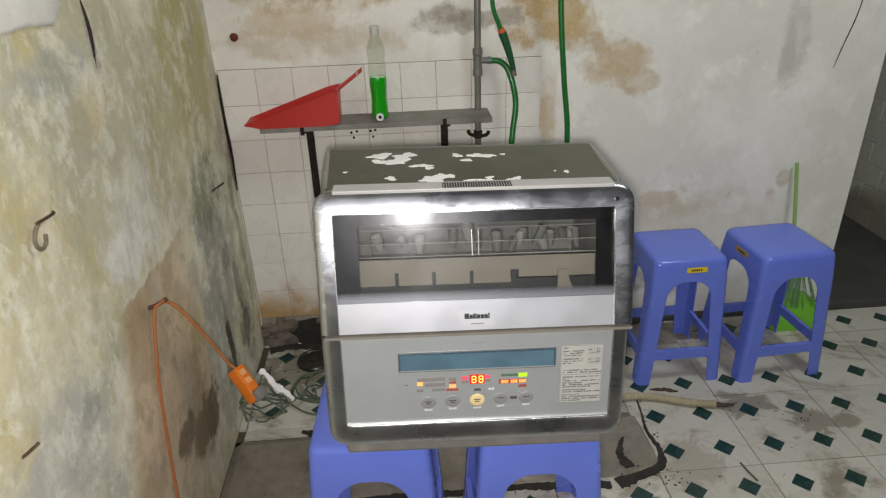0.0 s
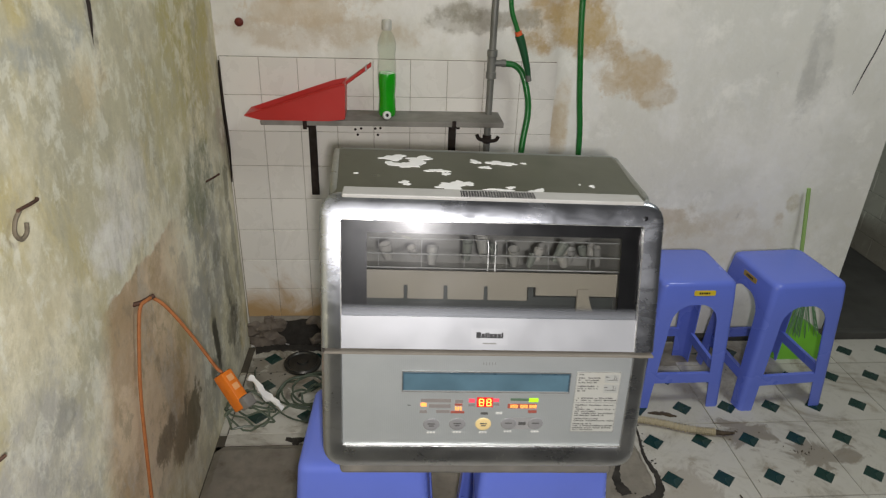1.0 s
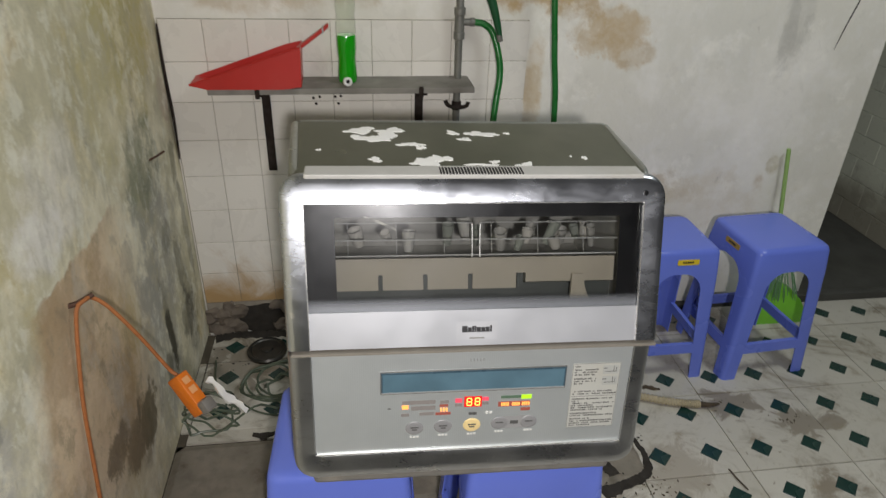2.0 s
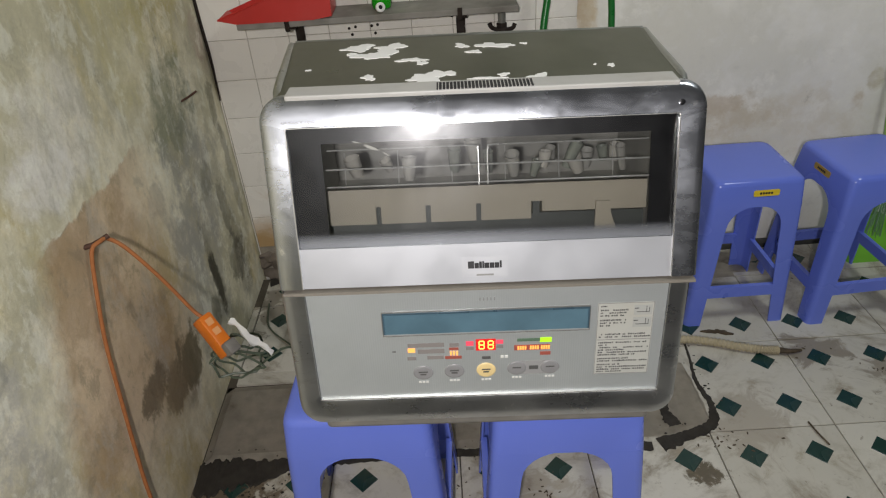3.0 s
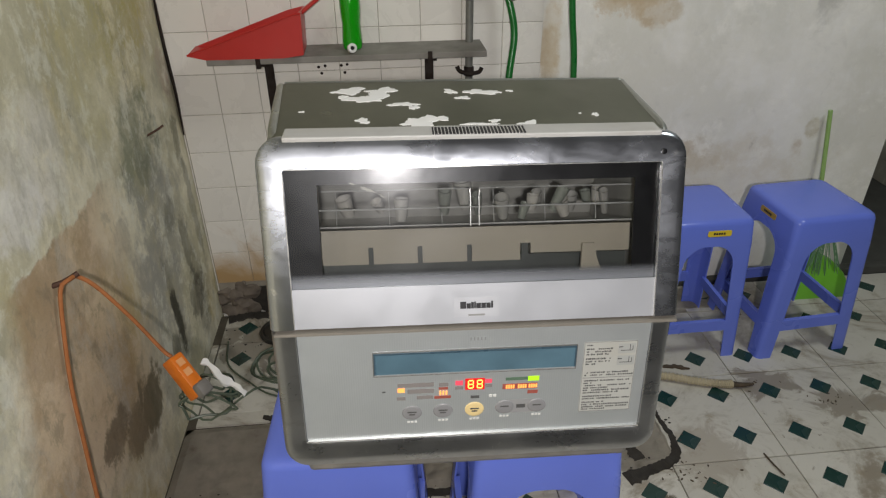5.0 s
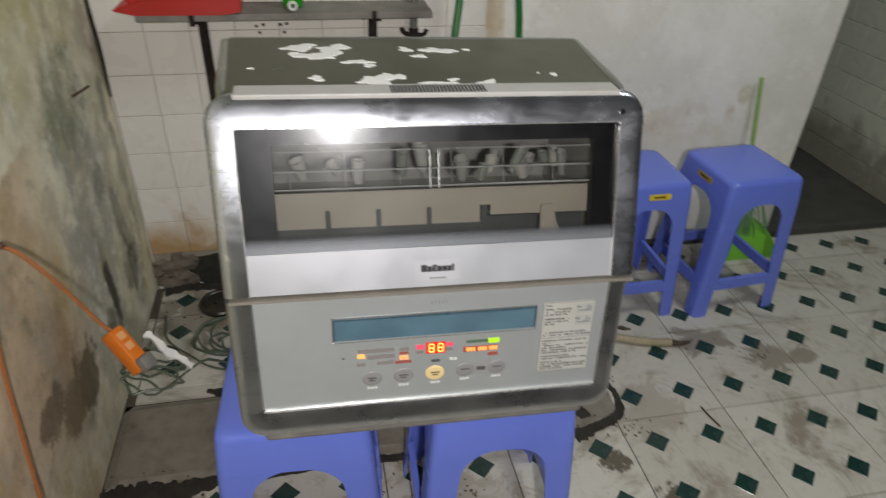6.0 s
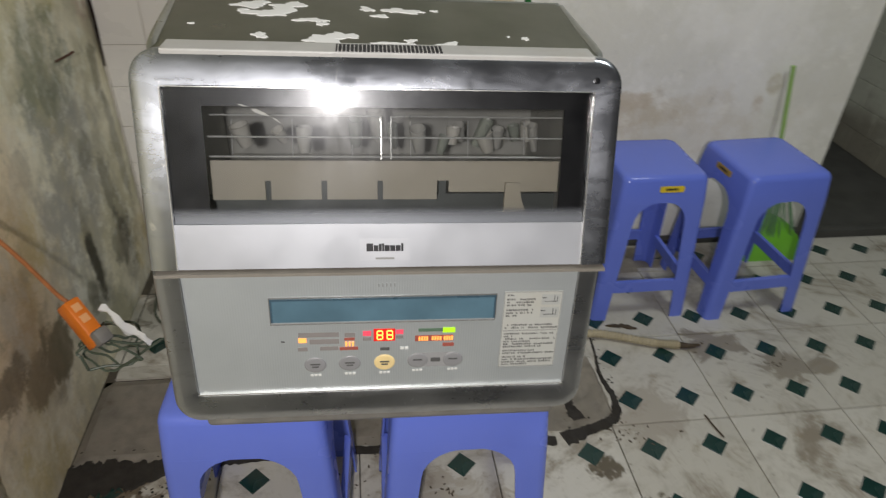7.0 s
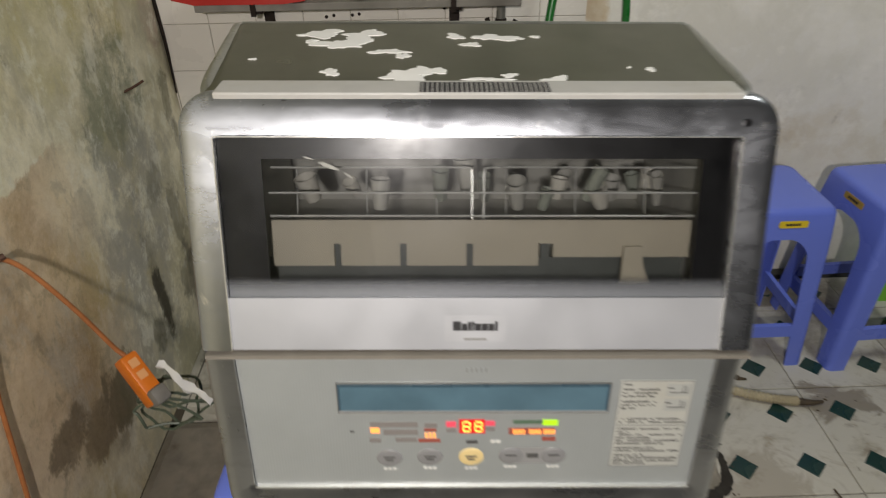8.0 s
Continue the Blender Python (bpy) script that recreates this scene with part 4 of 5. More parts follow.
# racks and dishes inside
def wire(pts, name, parent, r=0.0016, label=""):
    return part(name, tube([upp(u, z, o) for u, z, o in pts], r * 0.7, 6, 3), M_WIRE, parent, label)


rack = wire([(-0.204, 0.911, -0.03), (-0.10, 0.911, -0.03), (-0.012, 0.911, -0.03), (-0.005, 0.907, -0.03), (-0.004, 0.897, -0.03), (-0.004, 0.86, -0.03)], "dish_rack", washer, 0.0016, "chromed wire dish rack")
wire([(0.22, 0.911, -0.03), (0.10, 0.911, -0.03), (0.016, 0.911, -0.03), (0.009, 0.907, -0.03), (0.008, 0.897, -0.03), (0.008, 0.86, -0.03)], "rod", rack)
for z in (0.886, 0.863):
    wire([(-0.208, z, -0.03), (0, z, -0.03), (0.222, z, -0.03)], "rod", rack, 0.0018)
for k in range(6):
    u = -0.19 + 0.075 * k
    wire([(u, 0.858, -0.075), (u, 0.885, -0.08), (u, 0.905, -0.083)], "tine", rack, 0.0011)
basket = part("lower_basket", face_panel(upp, -0.21, 0.222, 0.834, 0.858, -0.040, -0.035), M_CREAM, washer, "cream plastic basket rim")
us = [-0.21, -0.146, -0.139, -0.078, -0.071, -0.009, -0.002, 0.066, 0.081, 0.222]
for a, b in zip(us[::2], us[1::2]):
    part("basket_lip", face_panel(upp, a, b, 0.811 if b < 0.2 else 0.820, 0.8345, -0.040, -0.0355), M_CREAM, basket)
# dark plates put shade into the gaps of the basket rim
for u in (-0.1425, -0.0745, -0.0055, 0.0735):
    part("basket_gap_shade", face_panel(upp, u - 0.0045, u + 0.0045, 0.811, 0.8345, -0.043, -0.041), M_TUBSHADE, basket)
bm = bmesh.new()
steps = [k / 8 for k in range(9)]
arc = [(0.153 - 0.004 * t, 0.832 - 0.07 * t) for t in steps]
inner = [(0.171 + 0.006 * t + 0.05 * t ** 3, 0.832 - 0.07 * t) for t in steps]
skin([[upp(u, z, o) for u, z in arc + inner[::-1]] for o in (-0.034, -0.028)], bm)
part("spray_arm", bm, M_CREAM, washer, "curved cream plastic arm")
# dark sheet stands for the shade in the tub below the basket
part("tub_shade_plate", face_panel(upp, -0.225, 0.225, 0.752, 0.815, -0.062, -0.058), M_TUBSHADE, washer, "dark green plate standing in for the shaded lower tub")
r = random.Random(11)
for k in range(24):
    u = -0.19 + 0.0172 * k + r.uniform(-0.006, 0.006)
    if k < 11 and k not in (1, 4, 5, 9):
        continue
    rad, hgt = r.uniform(0.007, 0.013), r.uniform(0.018, 0.042)
    c = upp(u, 0.872 + r.uniform(-0.008, 0.010), -r.uniform(0.055, 0.10))
    bm = lathe([(rad * 0.65, 0), (rad * 0.8, hgt * 0.3), (rad, hgt), (rad * 0.92, hgt), (rad * 0.7, hgt * 0.35), (rad * 0.5, 0.004)], 14)
    bmesh.ops.transform(bm, matrix=Matrix.Translation(c) @ Matrix.Rotation(radians(r.uniform(-25, 25)), 4, "Y") @ Matrix.Rotation(radians(r.uniform(-15, 15)), 4, "X"), verts=bm.verts[:])
    part("cup", bm, (M_CUP, M_DISH, M_TUB)[k % 3], washer, smooth=True)

# ---- shelf on the back wall ----
shelf = thing("wall_shelf", pose(-0.81, 0.79, 0.842), "weathered grey board shelf on rusty iron brackets", "shelf")
bm = box(-0.355, 0.355, -0.065, 0.060, 0, 0.016, 0.002)
part("board", bm, M_WOOD, shelf)
for u, deep in ((-0.222, 0.262), (0.213, 0.16)):
    br = part("bracket", box(u - 0.012, u + 0.012, 0.050, 0.0565, -deep, -0.001, 0.0015), M_IRON, shelf, "rusty iron bracket")
    part("bracket_arm", box(u - 0.012, u + 0.012, -0.060, 0.050, -0.007, -0.0012, 0.001), M_IRON, br)
    part("bracket_lip", box(u - 0.012, u + 0.0, -0.0695, -0.0655, -0.010, 0.020, 0.001), M_IRON, br)
for u, z in ((-0.09, -0.045), (-0.072, -0.042), (-0.083, -0.062), (-0.028, -0.042), (-0.012, -0.040), (-0.02, -0.062), (0.19, -0.03)):
    bm = lathe([(0.0045, 0), (0.004, 0.003), (0.001, 0.004)], 9)
    bmesh.ops.transform(bm, matrix=Matrix.Translation((-0.81 + u, 0.8515, 0.842 + z)) @ Matrix.Rotation(radians(90), 4, "X"), verts=bm.verts[:])
    tagged(part("wall_screw", bm, M_IRON), "dark rusty screw in the white wall tiles", "screw", "screws under the shelf")

scoop = thing("dustpan", pose(-1.0, 0.765, 0.8592), "red plastic dustpan lying on the shelf", "dustpan")
prof2 = [(-0.205, 0.012), (-0.16, 0.001), (0.03, 0.0), (0.078, 0.006), (0.082, 0.105), (0.04, 0.096)]
for y0, y1 in ((-0.052, -0.049), (0.049, 0.052)):
    part("side_wall", prism([(x, z) for x, z in prof2], 1, y0, y1), M_RED, scoop)
part("pan_floor", prism([(-0.205, 0.012), (-0.16, 0.001), (0.03, 0.0), (0.078, 0.006), (0.078, 0.009), (0.03, 0.003), (-0.16, 0.004), (-0.205, 0.014)], 1, -0.049, 0.049), M_RED, scoop)
part("back_wall", prism([(0.0785, 0.006), (0.082, 0.105), (0.079, 0.105), (0.0755, 0.008)], 1, -0.049, 0.049), M_RED, scoop)
part("rim", tube([(-0.205, -0.0505, 0.013), (0.04, -0.0515, 0.0965), (0.081, -0.0515, 0.1055)], 0.003, 6, 3), M_RED, scoop)
bm = skin([[(0.07 + d * 0.085, y, 0.092 + d * 0.062 + z) for y, z in round_rect(0.014 - 0.003 * d, 0.006, 0.005, 2)] for d in (0, 0.25, 0.5, 0.75, 1)])
part("handle", bm, M_RED, scoop)
part("handle_collar", skin([[(0.138 + d * 0.004, y, 0.1415 + d * 0.003 + z) for y, z in round_rect(0.0135, 0.008, 0.005, 2)] for d in (0, 1)]), M_SILVER, scoop)

bottle = thing("plastic_bottle", pose(-0.80, 0.785, 0.8583), "clear plastic bottle half full of green liquid", "bottle")
wall_p = [(0.019, 0.0), (0.0245, 0.003), (0.0265, 0.012), (0.0262, 0.03), (0.0245, 0.052), (0.0240, 0.066), (0.0258, 0.082), (0.0268, 0.10), (0.0268, 0.122), (0.0255, 0.128), (0.0268, 0.134), (0.0262, 0.158), (0.0238, 0.172), (0.0232, 0.180), (0.0256, 0.192), (0.0266, 0.204), (0.0240, 0.220), (0.0175, 0.236), (0.0120, 0.245), (0.0115, 0.252)]
part("bottle_wall", lathe(wall_p, 28), M_CLEAR, bottle, smooth=True)
part("liquid", lathe([(r - 0.0012, z + 0.001) for r, z in wall_p[:9]] + [(0.0245, 0.126), (0.0243, 0.128)], 24), M_LIQUID, bottle, "bright green liquid", True)
part("cap", lathe([(0.0135, 0.247), (0.0142, 0.25), (0.0142, 0.272), (0.012, 0.275)], 20), M_CLEARCAP, bottle, "frosted screw cap", True)
cap = lathe([(0.011, 0), (0.0118, 0.002), (0.0118, 0.013), (0.009, 0.0145), (0.0055, 0.0145), (0.005, 0.006)], 18)
bmesh.ops.transform(cap, matrix=Matrix.Translation((-0.803, 0.745, 0.8702)) @ Matrix.Rotation(radians(72), 4, "X") @ Matrix.Rotation(radians(15), 4, "Y"), verts=cap.verts[:])
cap_ob = tagged(part("bottle_cap", cap, M_WHITEPL, smooth=True), "small white plastic cap lying on the shelf", "cap")
bm = lathe([(0.0052, 0.0), (0.0052, 0.0095), (0.004, 0.0100)], 12)
bmesh.ops.transform(bm, matrix=Matrix.Translation((-0.803, 0.745, 0.8702)) @ Matrix.Rotation(radians(72), 4, "X") @ Matrix.Rotation(radians(15), 4, "Y"), verts=bm.verts[:])
part("cap_opening", bm, M_BLACK, cap_ob)

# ---- water pipe and hoses ----
pipe = thing("water_pipe", pose(-0.488, 0.825, 0.0), "old grey water pipe with a tee and a valve", "pipe")
part("riser", lathe([(0.0105, 0.55), (0.0105, SHELL_TOP - 0.002)], 16), M_PIPE, pipe, smooth=True)
part("tee", lathe([(0.0105, 0.965), (0.0155, 0.967), (0.0155, 0.985), (0.0135, 0.987), (0.0135, 1.03), (0.0155, 1.032), (0.0155, 1.05), (0.0105, 1.052)], 16), M_PIPE, pipe, smooth=True)
bm = lathe([(0.0095, 0.0), (0.0095, 0.03), (0.0115, 0.03), (0.0115, 0.042), (0.0075, 0.044)], 14)
bmesh.ops.transform(bm, matrix=Matrix.Translation((0, 0, 1.012)) @ Matrix.Rotation(radians(90), 4, "Y"), verts=bm.verts[:])
part("branch", bm, M_PIPE, pipe, smooth=True)
part("clamp", lathe([(0.0105, 0.765), (0.014, 0.767), (0.014, 0.79), (0.0105, 0.792)], 14), M_IRON, pipe, "rusty pipe clamp")
part("clamp_ear", tube([(-0.034, -0.01, 0.795), (-0.026, -0.012, 0.782), (0, -0.013, 0.776), (0.026, -0.012, 0.778), (0.034, -0.01, 0.790)], 0.006, 7, 3), M_IRON, pipe)


def hose(name, pts, r, mat, label):
    root = tagged(part(name, tube(pts, r, 10, 6), mat, smooth=True), label, "hose", "green hoses")
    return root


hose("garden_hose", [(-0.446, 0.822, 1.012), (-0.42, 0.82, 1.008), (-0.395, 0.815, 0.985), (-0.378, 0.80, 0.93), (-0.372, 0.79, 0.87), (-0.385, 0.77, 0.78), (-0.40, 0.74, 0.62), (-0.42, 0.70, 0.40), (-0.44, 0.66, 0.12), (-0.40, 0.60, 0.012), (-0.30, 0.45, 0.012)], 0.0095, M_HOSE, "green garden hose leading from the pipe tee")
up_hose = hose("garden_hose", [(-0.452, 0.80, 1.6), (-0.452, 0.80, 1.35), (-0.447, 0.80, 1.19), (-0.428, 0.80, 1.125), (-0.41, 0.80, 1.085)], 0.007, M_HOSE, "thin green hose hanging with a spray funnel")
part("funnel", tube([(-0.416, 0.80, 1.097), (-0.40, 0.80, 1.055), (-0.386, 0.80, 1.01), (-0.378, 0.80, 0.978)], lambda t: 0.0135 - 0.006 * t, 12, 4), M_DKGREEN, up_hose, "dark green plastic funnel", True)
part("ring", tube([(-0.421, 0.80, 1.108), (-0.416, 0.80, 1.096)], 0.0105, 12, 2), M_REDRING, up_hose, "orange-red ring", True)
part("nozzle", tube([(-0.381, 0.80, 0.984), (-0.376, 0.80, 0.966)], 0.0085, 10, 2), M_PIPE, up_hose)
hose("garden_hose", [(-0.255, 0.80, SHELL_TOP - 0.4), (-0.25, 0.80, 1.6), (-0.242, 0.795, 1.2), (-0.222, 0.785, 0.95), (-0.205, 0.775, 0.78), (-0.21, 0.74, 0.5), (-0.24, 0.70, 0.2), (-0.30, 0.62, 0.014), (-0.36, 0.5, 0.012)], 0.0088, M_HOSE, "green garden hose hanging in front of the wall")

# ---- things on the left wall ----
hook = thing("wall_hook", pose(LX, -0.282, 1.012) @ Matrix.Scale(0.72, 4), "rusty bent nail hook in the plaster wall", "hook")
part("nail", tube([(-0.01, 0.062, -0.012), (0.010, 0.045, -0.008), (0.02, -0.045, 0.006)], 0.0036, 7, 3), M_RUST, hook)
part("ring", tube([(0.018, -0.036, 0.003), (0.016, -0.054, -0.010), (0.014, -0.062, -0.032), (0.014, -0.048, -0.052), (0.014, -0.026, -0.048), (0.014, -0.018, -0.03)], 0.0044, 7, 4), M_OLDIRON, hook)
for y, z, s in ((0.60, 0.722, 1), (-0.505, 0.745, 0.7)):
    tagged(part("nail", tube([(LX - 0.01, y - 0.02 * s, z - 0.006), (LX + 0.012 * s, y + 0.004, z), (LX + 0.03 * s, y + 0.022 * s, z + 0.008)], 0.0028 * (0.6 + 0.4 * s), 6, 2), M_RUST), "bent rusty nail in the plaster wall", "nail")
cord = thing("extension_cord", pose(0, 0, 0), "orange extension cord hung over a wall nail", "extension cord")
part("wall_nail", tube([(LX - 0.01, 0.0, 0.677), (LX + 0.01, 0.01, 0.677), (LX + 0.03, 0.03, 0.682)], 0.005, 7, 2), M_RUST, cord)
part("hanging_cord", tube([(LX + 0.016, 0.0, 0.682), (LX + 0.012, -0.012, 0.665), (LX + 0.010, -0.040, 0.60), (LX + 0.010, -0.072, 0.52), (LX + 0.011, -0.096, 0.43), (LX + 0.014, -0.126, 0.32), (LX + 0.018, -0.155, 0.2), (LX + 0.02, -0.17, 0.01)], 0.0036, 8, 5), M_CORD, cord, smooth=True)
part("socket_cord", tube([(LX + 0.014, -0.002, 0.680), (LX + 0.022, 0.012, 0.682), (LX + 0.028, 0.028, 0.677), (LX + 0.05, 0.036, 0.648), (LX + 0.09, 0.04, 0.573), (LX + 0.128, 0.036, 0.50), (LX + 0.142, 0.034, 0.483)], 0.0038, 8, 5), M_CORD, cord, smooth=True)
axis = Vector((0.062, -0.045, -0.085)).normalized()
right = axis.cross(Vector((0.55, 0.8, 0))).normalized()
depth = axis.cross(right)
frame_m = Matrix.Translation((-1.134, 0.012, 0.452)) @ Matrix((right, depth, axis)).transposed().to_4x4()
bm = box(-0.020, 0.020, -0.014, 0.014, -0.044, 0.046, 0.004)
bmesh.ops.transform(bm, matrix=frame_m, verts=bm.verts[:])
sock = part("socket_block", bm, M_ORANGE, cord, "orange plastic socket block", True)
for k, z in enumerate((-0.034, -0.012)):
    bm = box(0.0202, 0.0210, -0.007, 0.007, z, z + 0.014, 0.0)
    bmesh.ops.transform(bm, matrix=frame_m, verts=bm.verts[:])
    part("socket_face", bm, M_PALEORANGE, sock)
bm = box(0.004, 0.038, -0.013, 0.013, 0.022, 0.05, 0.005)
bmesh.ops.transform(bm, matrix=frame_m, verts=bm.verts[:])
plug = thing("power_plug", pose(0, 0, 0), "grey power plug with coiled grey-green cable", "plug")
part("plug_body", bm, M_GREYPL, plug, smooth=True)
coil = []
for k in range(46):
    a = k * 0.52
    coil.append((-1.105 + 0.048 * math.cos(a) + 0.010 * math.sin(k * 1.7), 0.02 + 0.03 * math.sin(a * 0.7), 0.385 + 0.034 * math.sin(a) + 0.006 * math.cos(k * 2.3)))
part("coiled_cable", tube([(-1.10, 0.0, 0.42)] + coil + [(-1.02, 0.03, 0.39), (-0.99, 0.06, 0.36), (-0.93, 0.075, 0.33), (-0.88, 0.09, 0.455)], 0.0025, 6, 3), M_CABLE, plug, smooth=True)
rag = bmesh.new()
rows = []
for i in range(13):
    t = i / 12
    c = Vector((-1.095 + 0.066 * t, 0.004, 0.492 - 0.09 * t + 0.006 * math.sin(t * 9)))
    w = 0.006 + 0.004 * math.sin(math.pi * t) + 0.0025 * math.sin(i * 2.1)
    rows.append([c + Vector((w * 0.6 * a, 0.004 * b + 0.003 * math.sin(i + a), w * 0.8 * a)) for a, b in ((-1, 0), (-0.3, -1), (0.3, -0.6), (1, 0), (0.3, 1), (-0.3, 1))])
skin(rows, rag)
tagged(part("paper_tag", rag, M_WHITEPL, smooth=True), "crumpled white tape wrapped on the cable", "tape")

knob = lathe([(0.012, 0.0), (0.013, 0.006), (0.009, 0.012), (0.003, 0.015)], 10)
bmesh.ops.transform(knob, matrix=Matrix.Translation((-1.225, BY - 0.001, 1.108)) @ Matrix.Rotation(radians(90), 4, "X"), verts=knob.verts[:])
tagged(part("wall_plug", knob, M_REDRUST, smooth=True), "dark red plug stub in the plaster wall", "plug")


def crack(pts, w, label):
    """A dark open crack: a thin ragged ribbon sunk in the wall face."""
    tagged(part("wall_crack", tube(pts, lambda t: w * (0.35 + 0.65 * math.sin(math.pi * min(0.98, t + 0.02))), 5, 5), M_IRON), label, "crack")


crack([(LX + 0.006, BY - 0.012, 1.0), (LX + 0.004, BY - 0.010, 0.88), (LX + 0.008, BY - 0.012, 0.74), (LX + 0.004, BY - 0.010, 0.62)], 0.005, "dark brown crack in the corner of the walls")
crack([(0.70, BY - 0.001, 0.93), (0.715, BY - 0.001, 1.0), (0.74, BY - 0.001, 1.10), (0.75, BY - 0.001, 1.2)], 0.0022, "thin dark crack in the whitewashed wall")
crack([(LX, 0.05, 1.30), (LX + 0.001, 0.055, 1.24), (LX, 0.045, 1.17)], 0.006, "dark scratch in the plaster wall")

# ---- behind, on the floor ----
heap = thing("cable_heap", pose(-1.03, 0.52, 0.0), "tangled green-grey cable lying on the floor", "cable")
pts = []
rr = random.Random(5)
for k in range(60):
    a = k * 0.6
    q = 0.065 + 0.03 * math.sin(k * 0.37)
    pts.append((q * 1.3 * math.cos(a) + rr.uniform(-0.008, 0.008), q * math.sin(a), 0.006 + 0.03 * rr.random() + 0.02 * abs(math.sin(k * 0.21))))
part("cable_loops", tube(pts, 0.0034, 6, 3), M_CABLE, heap, smooth=True)
part("cable_tail", tube([(0.08, -0.03, 0.02), (0.02, -0.10, 0.006), (-0.06, -0.09, 0.006), (-0.13, -0.03, 0.006), (-0.2, 0.05, 0.006), (-0.22, 0.16, 0.006)], 0.0028, 6, 5), M_CABLE, heap, smooth=True)
drain = thing("metal_lid", pose(-1.095, 0.715, 0.001), "dark round metal lid on the wet floor", "lid")
part("disc", lathe([(0.062, 0.0), (0.064, 0.008), (0.06, 0.014), (0.052, 0.015), (0.048, 0.011), (0.02, 0.012), (0.018, 0.018), (0.008, 0.019)], 28), M_LID, drain, smooth=True)


def smear(name, pts, widths, seed, label, z=0.0035):
    """A ragged flat ribbon of wet dirt that follows a line."""
    r = random.Random(seed)
    line = smooth_path([(x, y, 0) for x, y in pts], 14)
    low_r, top_r = [], []
    n = len(line)
    for i, p in enumerate(line):
        d = (line[min(i + 1, n - 1)] - line[max(i - 1, 0)]).normalized()
        side = Vector((-d.y, d.x, 0))
        t = i / (n - 1) * (len(widths) - 1)
        w = widths[int(t)] + (widths[min(int(t) + 1, len(widths) - 1)] - widths[int(t)]) * (t % 1)
        a = w * (0.7 + 0.9 * abs(noise.noise(p * 37 + Vector((seed, 0, 0)))) + r.uniform(0, 0.35))
        b = w * (0.7 + 0.9 * abs(noise.noise(p * 37 + Vector((0, seed, 5)))) + r.uniform(0, 0.35))
        top_r.append([p - side * b + Vector((0, 0, -0.004)), p - side * b * 0.8 + Vector((0, 0, z)), p + side * a * 0.8 + Vector((0, 0, z * r.uniform(0.8, 1.6))), p + side * a + Vector((0, 0, -0.004))])
    return tagged(part(name, skin(top_r), M_GROUND), label, "dirt", "", "stuff")


smear("wet_dirt", [(-1.296, 0.03), (-1.22, 0.035), (-1.13, 0.045), (-1.05, 0.06), (-0.93, 0.058), (-0.8, 0.062), (-0.66, 0.058), (-0.5, 0.062), (-0.36, 0.055), (-0.22, 0.045)], [0.05, 0.045, 0.03, 0.016, 0.010, 0.010, 0.012, 0.010, 0.016, 0.012], 3, "black wet dirt along the broken tile edge")
smear("wet_dirt", [(-0.03, 0.40), (-0.038, 0.32), (-0.05, 0.24), (-0.04, 0.16), (-0.06, 0.10), (-0.12, 0.072), (-0.2, 0.045)], [0.002, 0.003, 0.005, 0.008, 0.014, 0.016, 0.022], 5, "black crack along the cement patch")
smear("wet_dirt", [(-0.13, 0.22), (-0.16, 0.16), (-0.15, 0.10)], [0.004, 0.013, 0.018], 7, "black crack in the cement")
smear("wet_dirt", [(-1.27, 0.80), (-1.2, 0.815), (-1.1, 0.81), (-0.98, 0.815)], [0.02, 0.018, 0.02, 0.014], 9, "black wet dirt at the foot of the wall")
smear("wet_dirt", [(-1.0, 0.66), (-0.96, 0.70), (-0.93, 0.76)], [0.02, 0.03, 0.03], 12, "black wet dirt beside the metal lid")
smear("wet_dirt", [(-1.10, 0.348), (-1.07, 0.342), (-1.04, 0.348)], [0.006, 0.012, 0.005], 11, "black dirt in a chipped tile edge")
rub = bmesh.new()
rr = random.Random(8)
for k in range(230):
    zone = rr.random()
    if zone < 0.35:
        x, y = rr.uniform(-1.29, -1.06), rr.gauss(0.02, 0.05)
    elif zone < 0.7:
        x, y = rr.uniform(-1.1, -0.18), 0.052 + rr.gauss(0, 0.016)
    elif zone < 0.86:
        t = rr.random()
        x, y = -0.035 - 0.14 * max(0, t - 0.75) * 4 + rr.gauss(0, 0.016), 0.39 - 0.31 * t + rr.gauss(0, 0.014)
    else:
        x, y = rr.uniform(-1.27, -1.02), rr.uniform(0.62, 0.83)
    s = rr.uniform(0.0008, 0.0032)
    mat_i = Matrix.Translation((x, y, 0.001)) @ Matrix.Diagonal((s * rr.uniform(0.7, 1.8), s * rr.uniform(0.7, 1.4), s * rr.uniform(0.3, 0.7), 1))
    bmesh.ops.create_icosphere(rub, subdivisions=1, radius=1.0, matrix=mat_i)
tagged(part("mortar_rubble", rub, M_GROUND), "small black mortar crumbs along the broken tiles", "rubble", "", "stuff")

drain_hose = tagged(part("drain_hose", tube([(-0.30, 0.30, 0.016), (-0.16, 0.37, 0.014), (-0.04, 0.386, 0.014), (0.03, 0.372, 0.014), (0.10, 0.345, 0.014), (0.16, 0.327, 0.014), (0.20, 0.322, 0.013)], 0.0098, 10, 14, None, 0.30), M_BEIGE), "beige corrugated drain hose lying on the floor", "hose")
part("hose_end", tube([(0.196, 0.322, 0.013), (0.225, 0.318, 0.011), (0.262, 0.322, 0.007)], lambda t: 0.010 - 0.006 * t, 8, 4), M_DIRTEND, drain_hose)


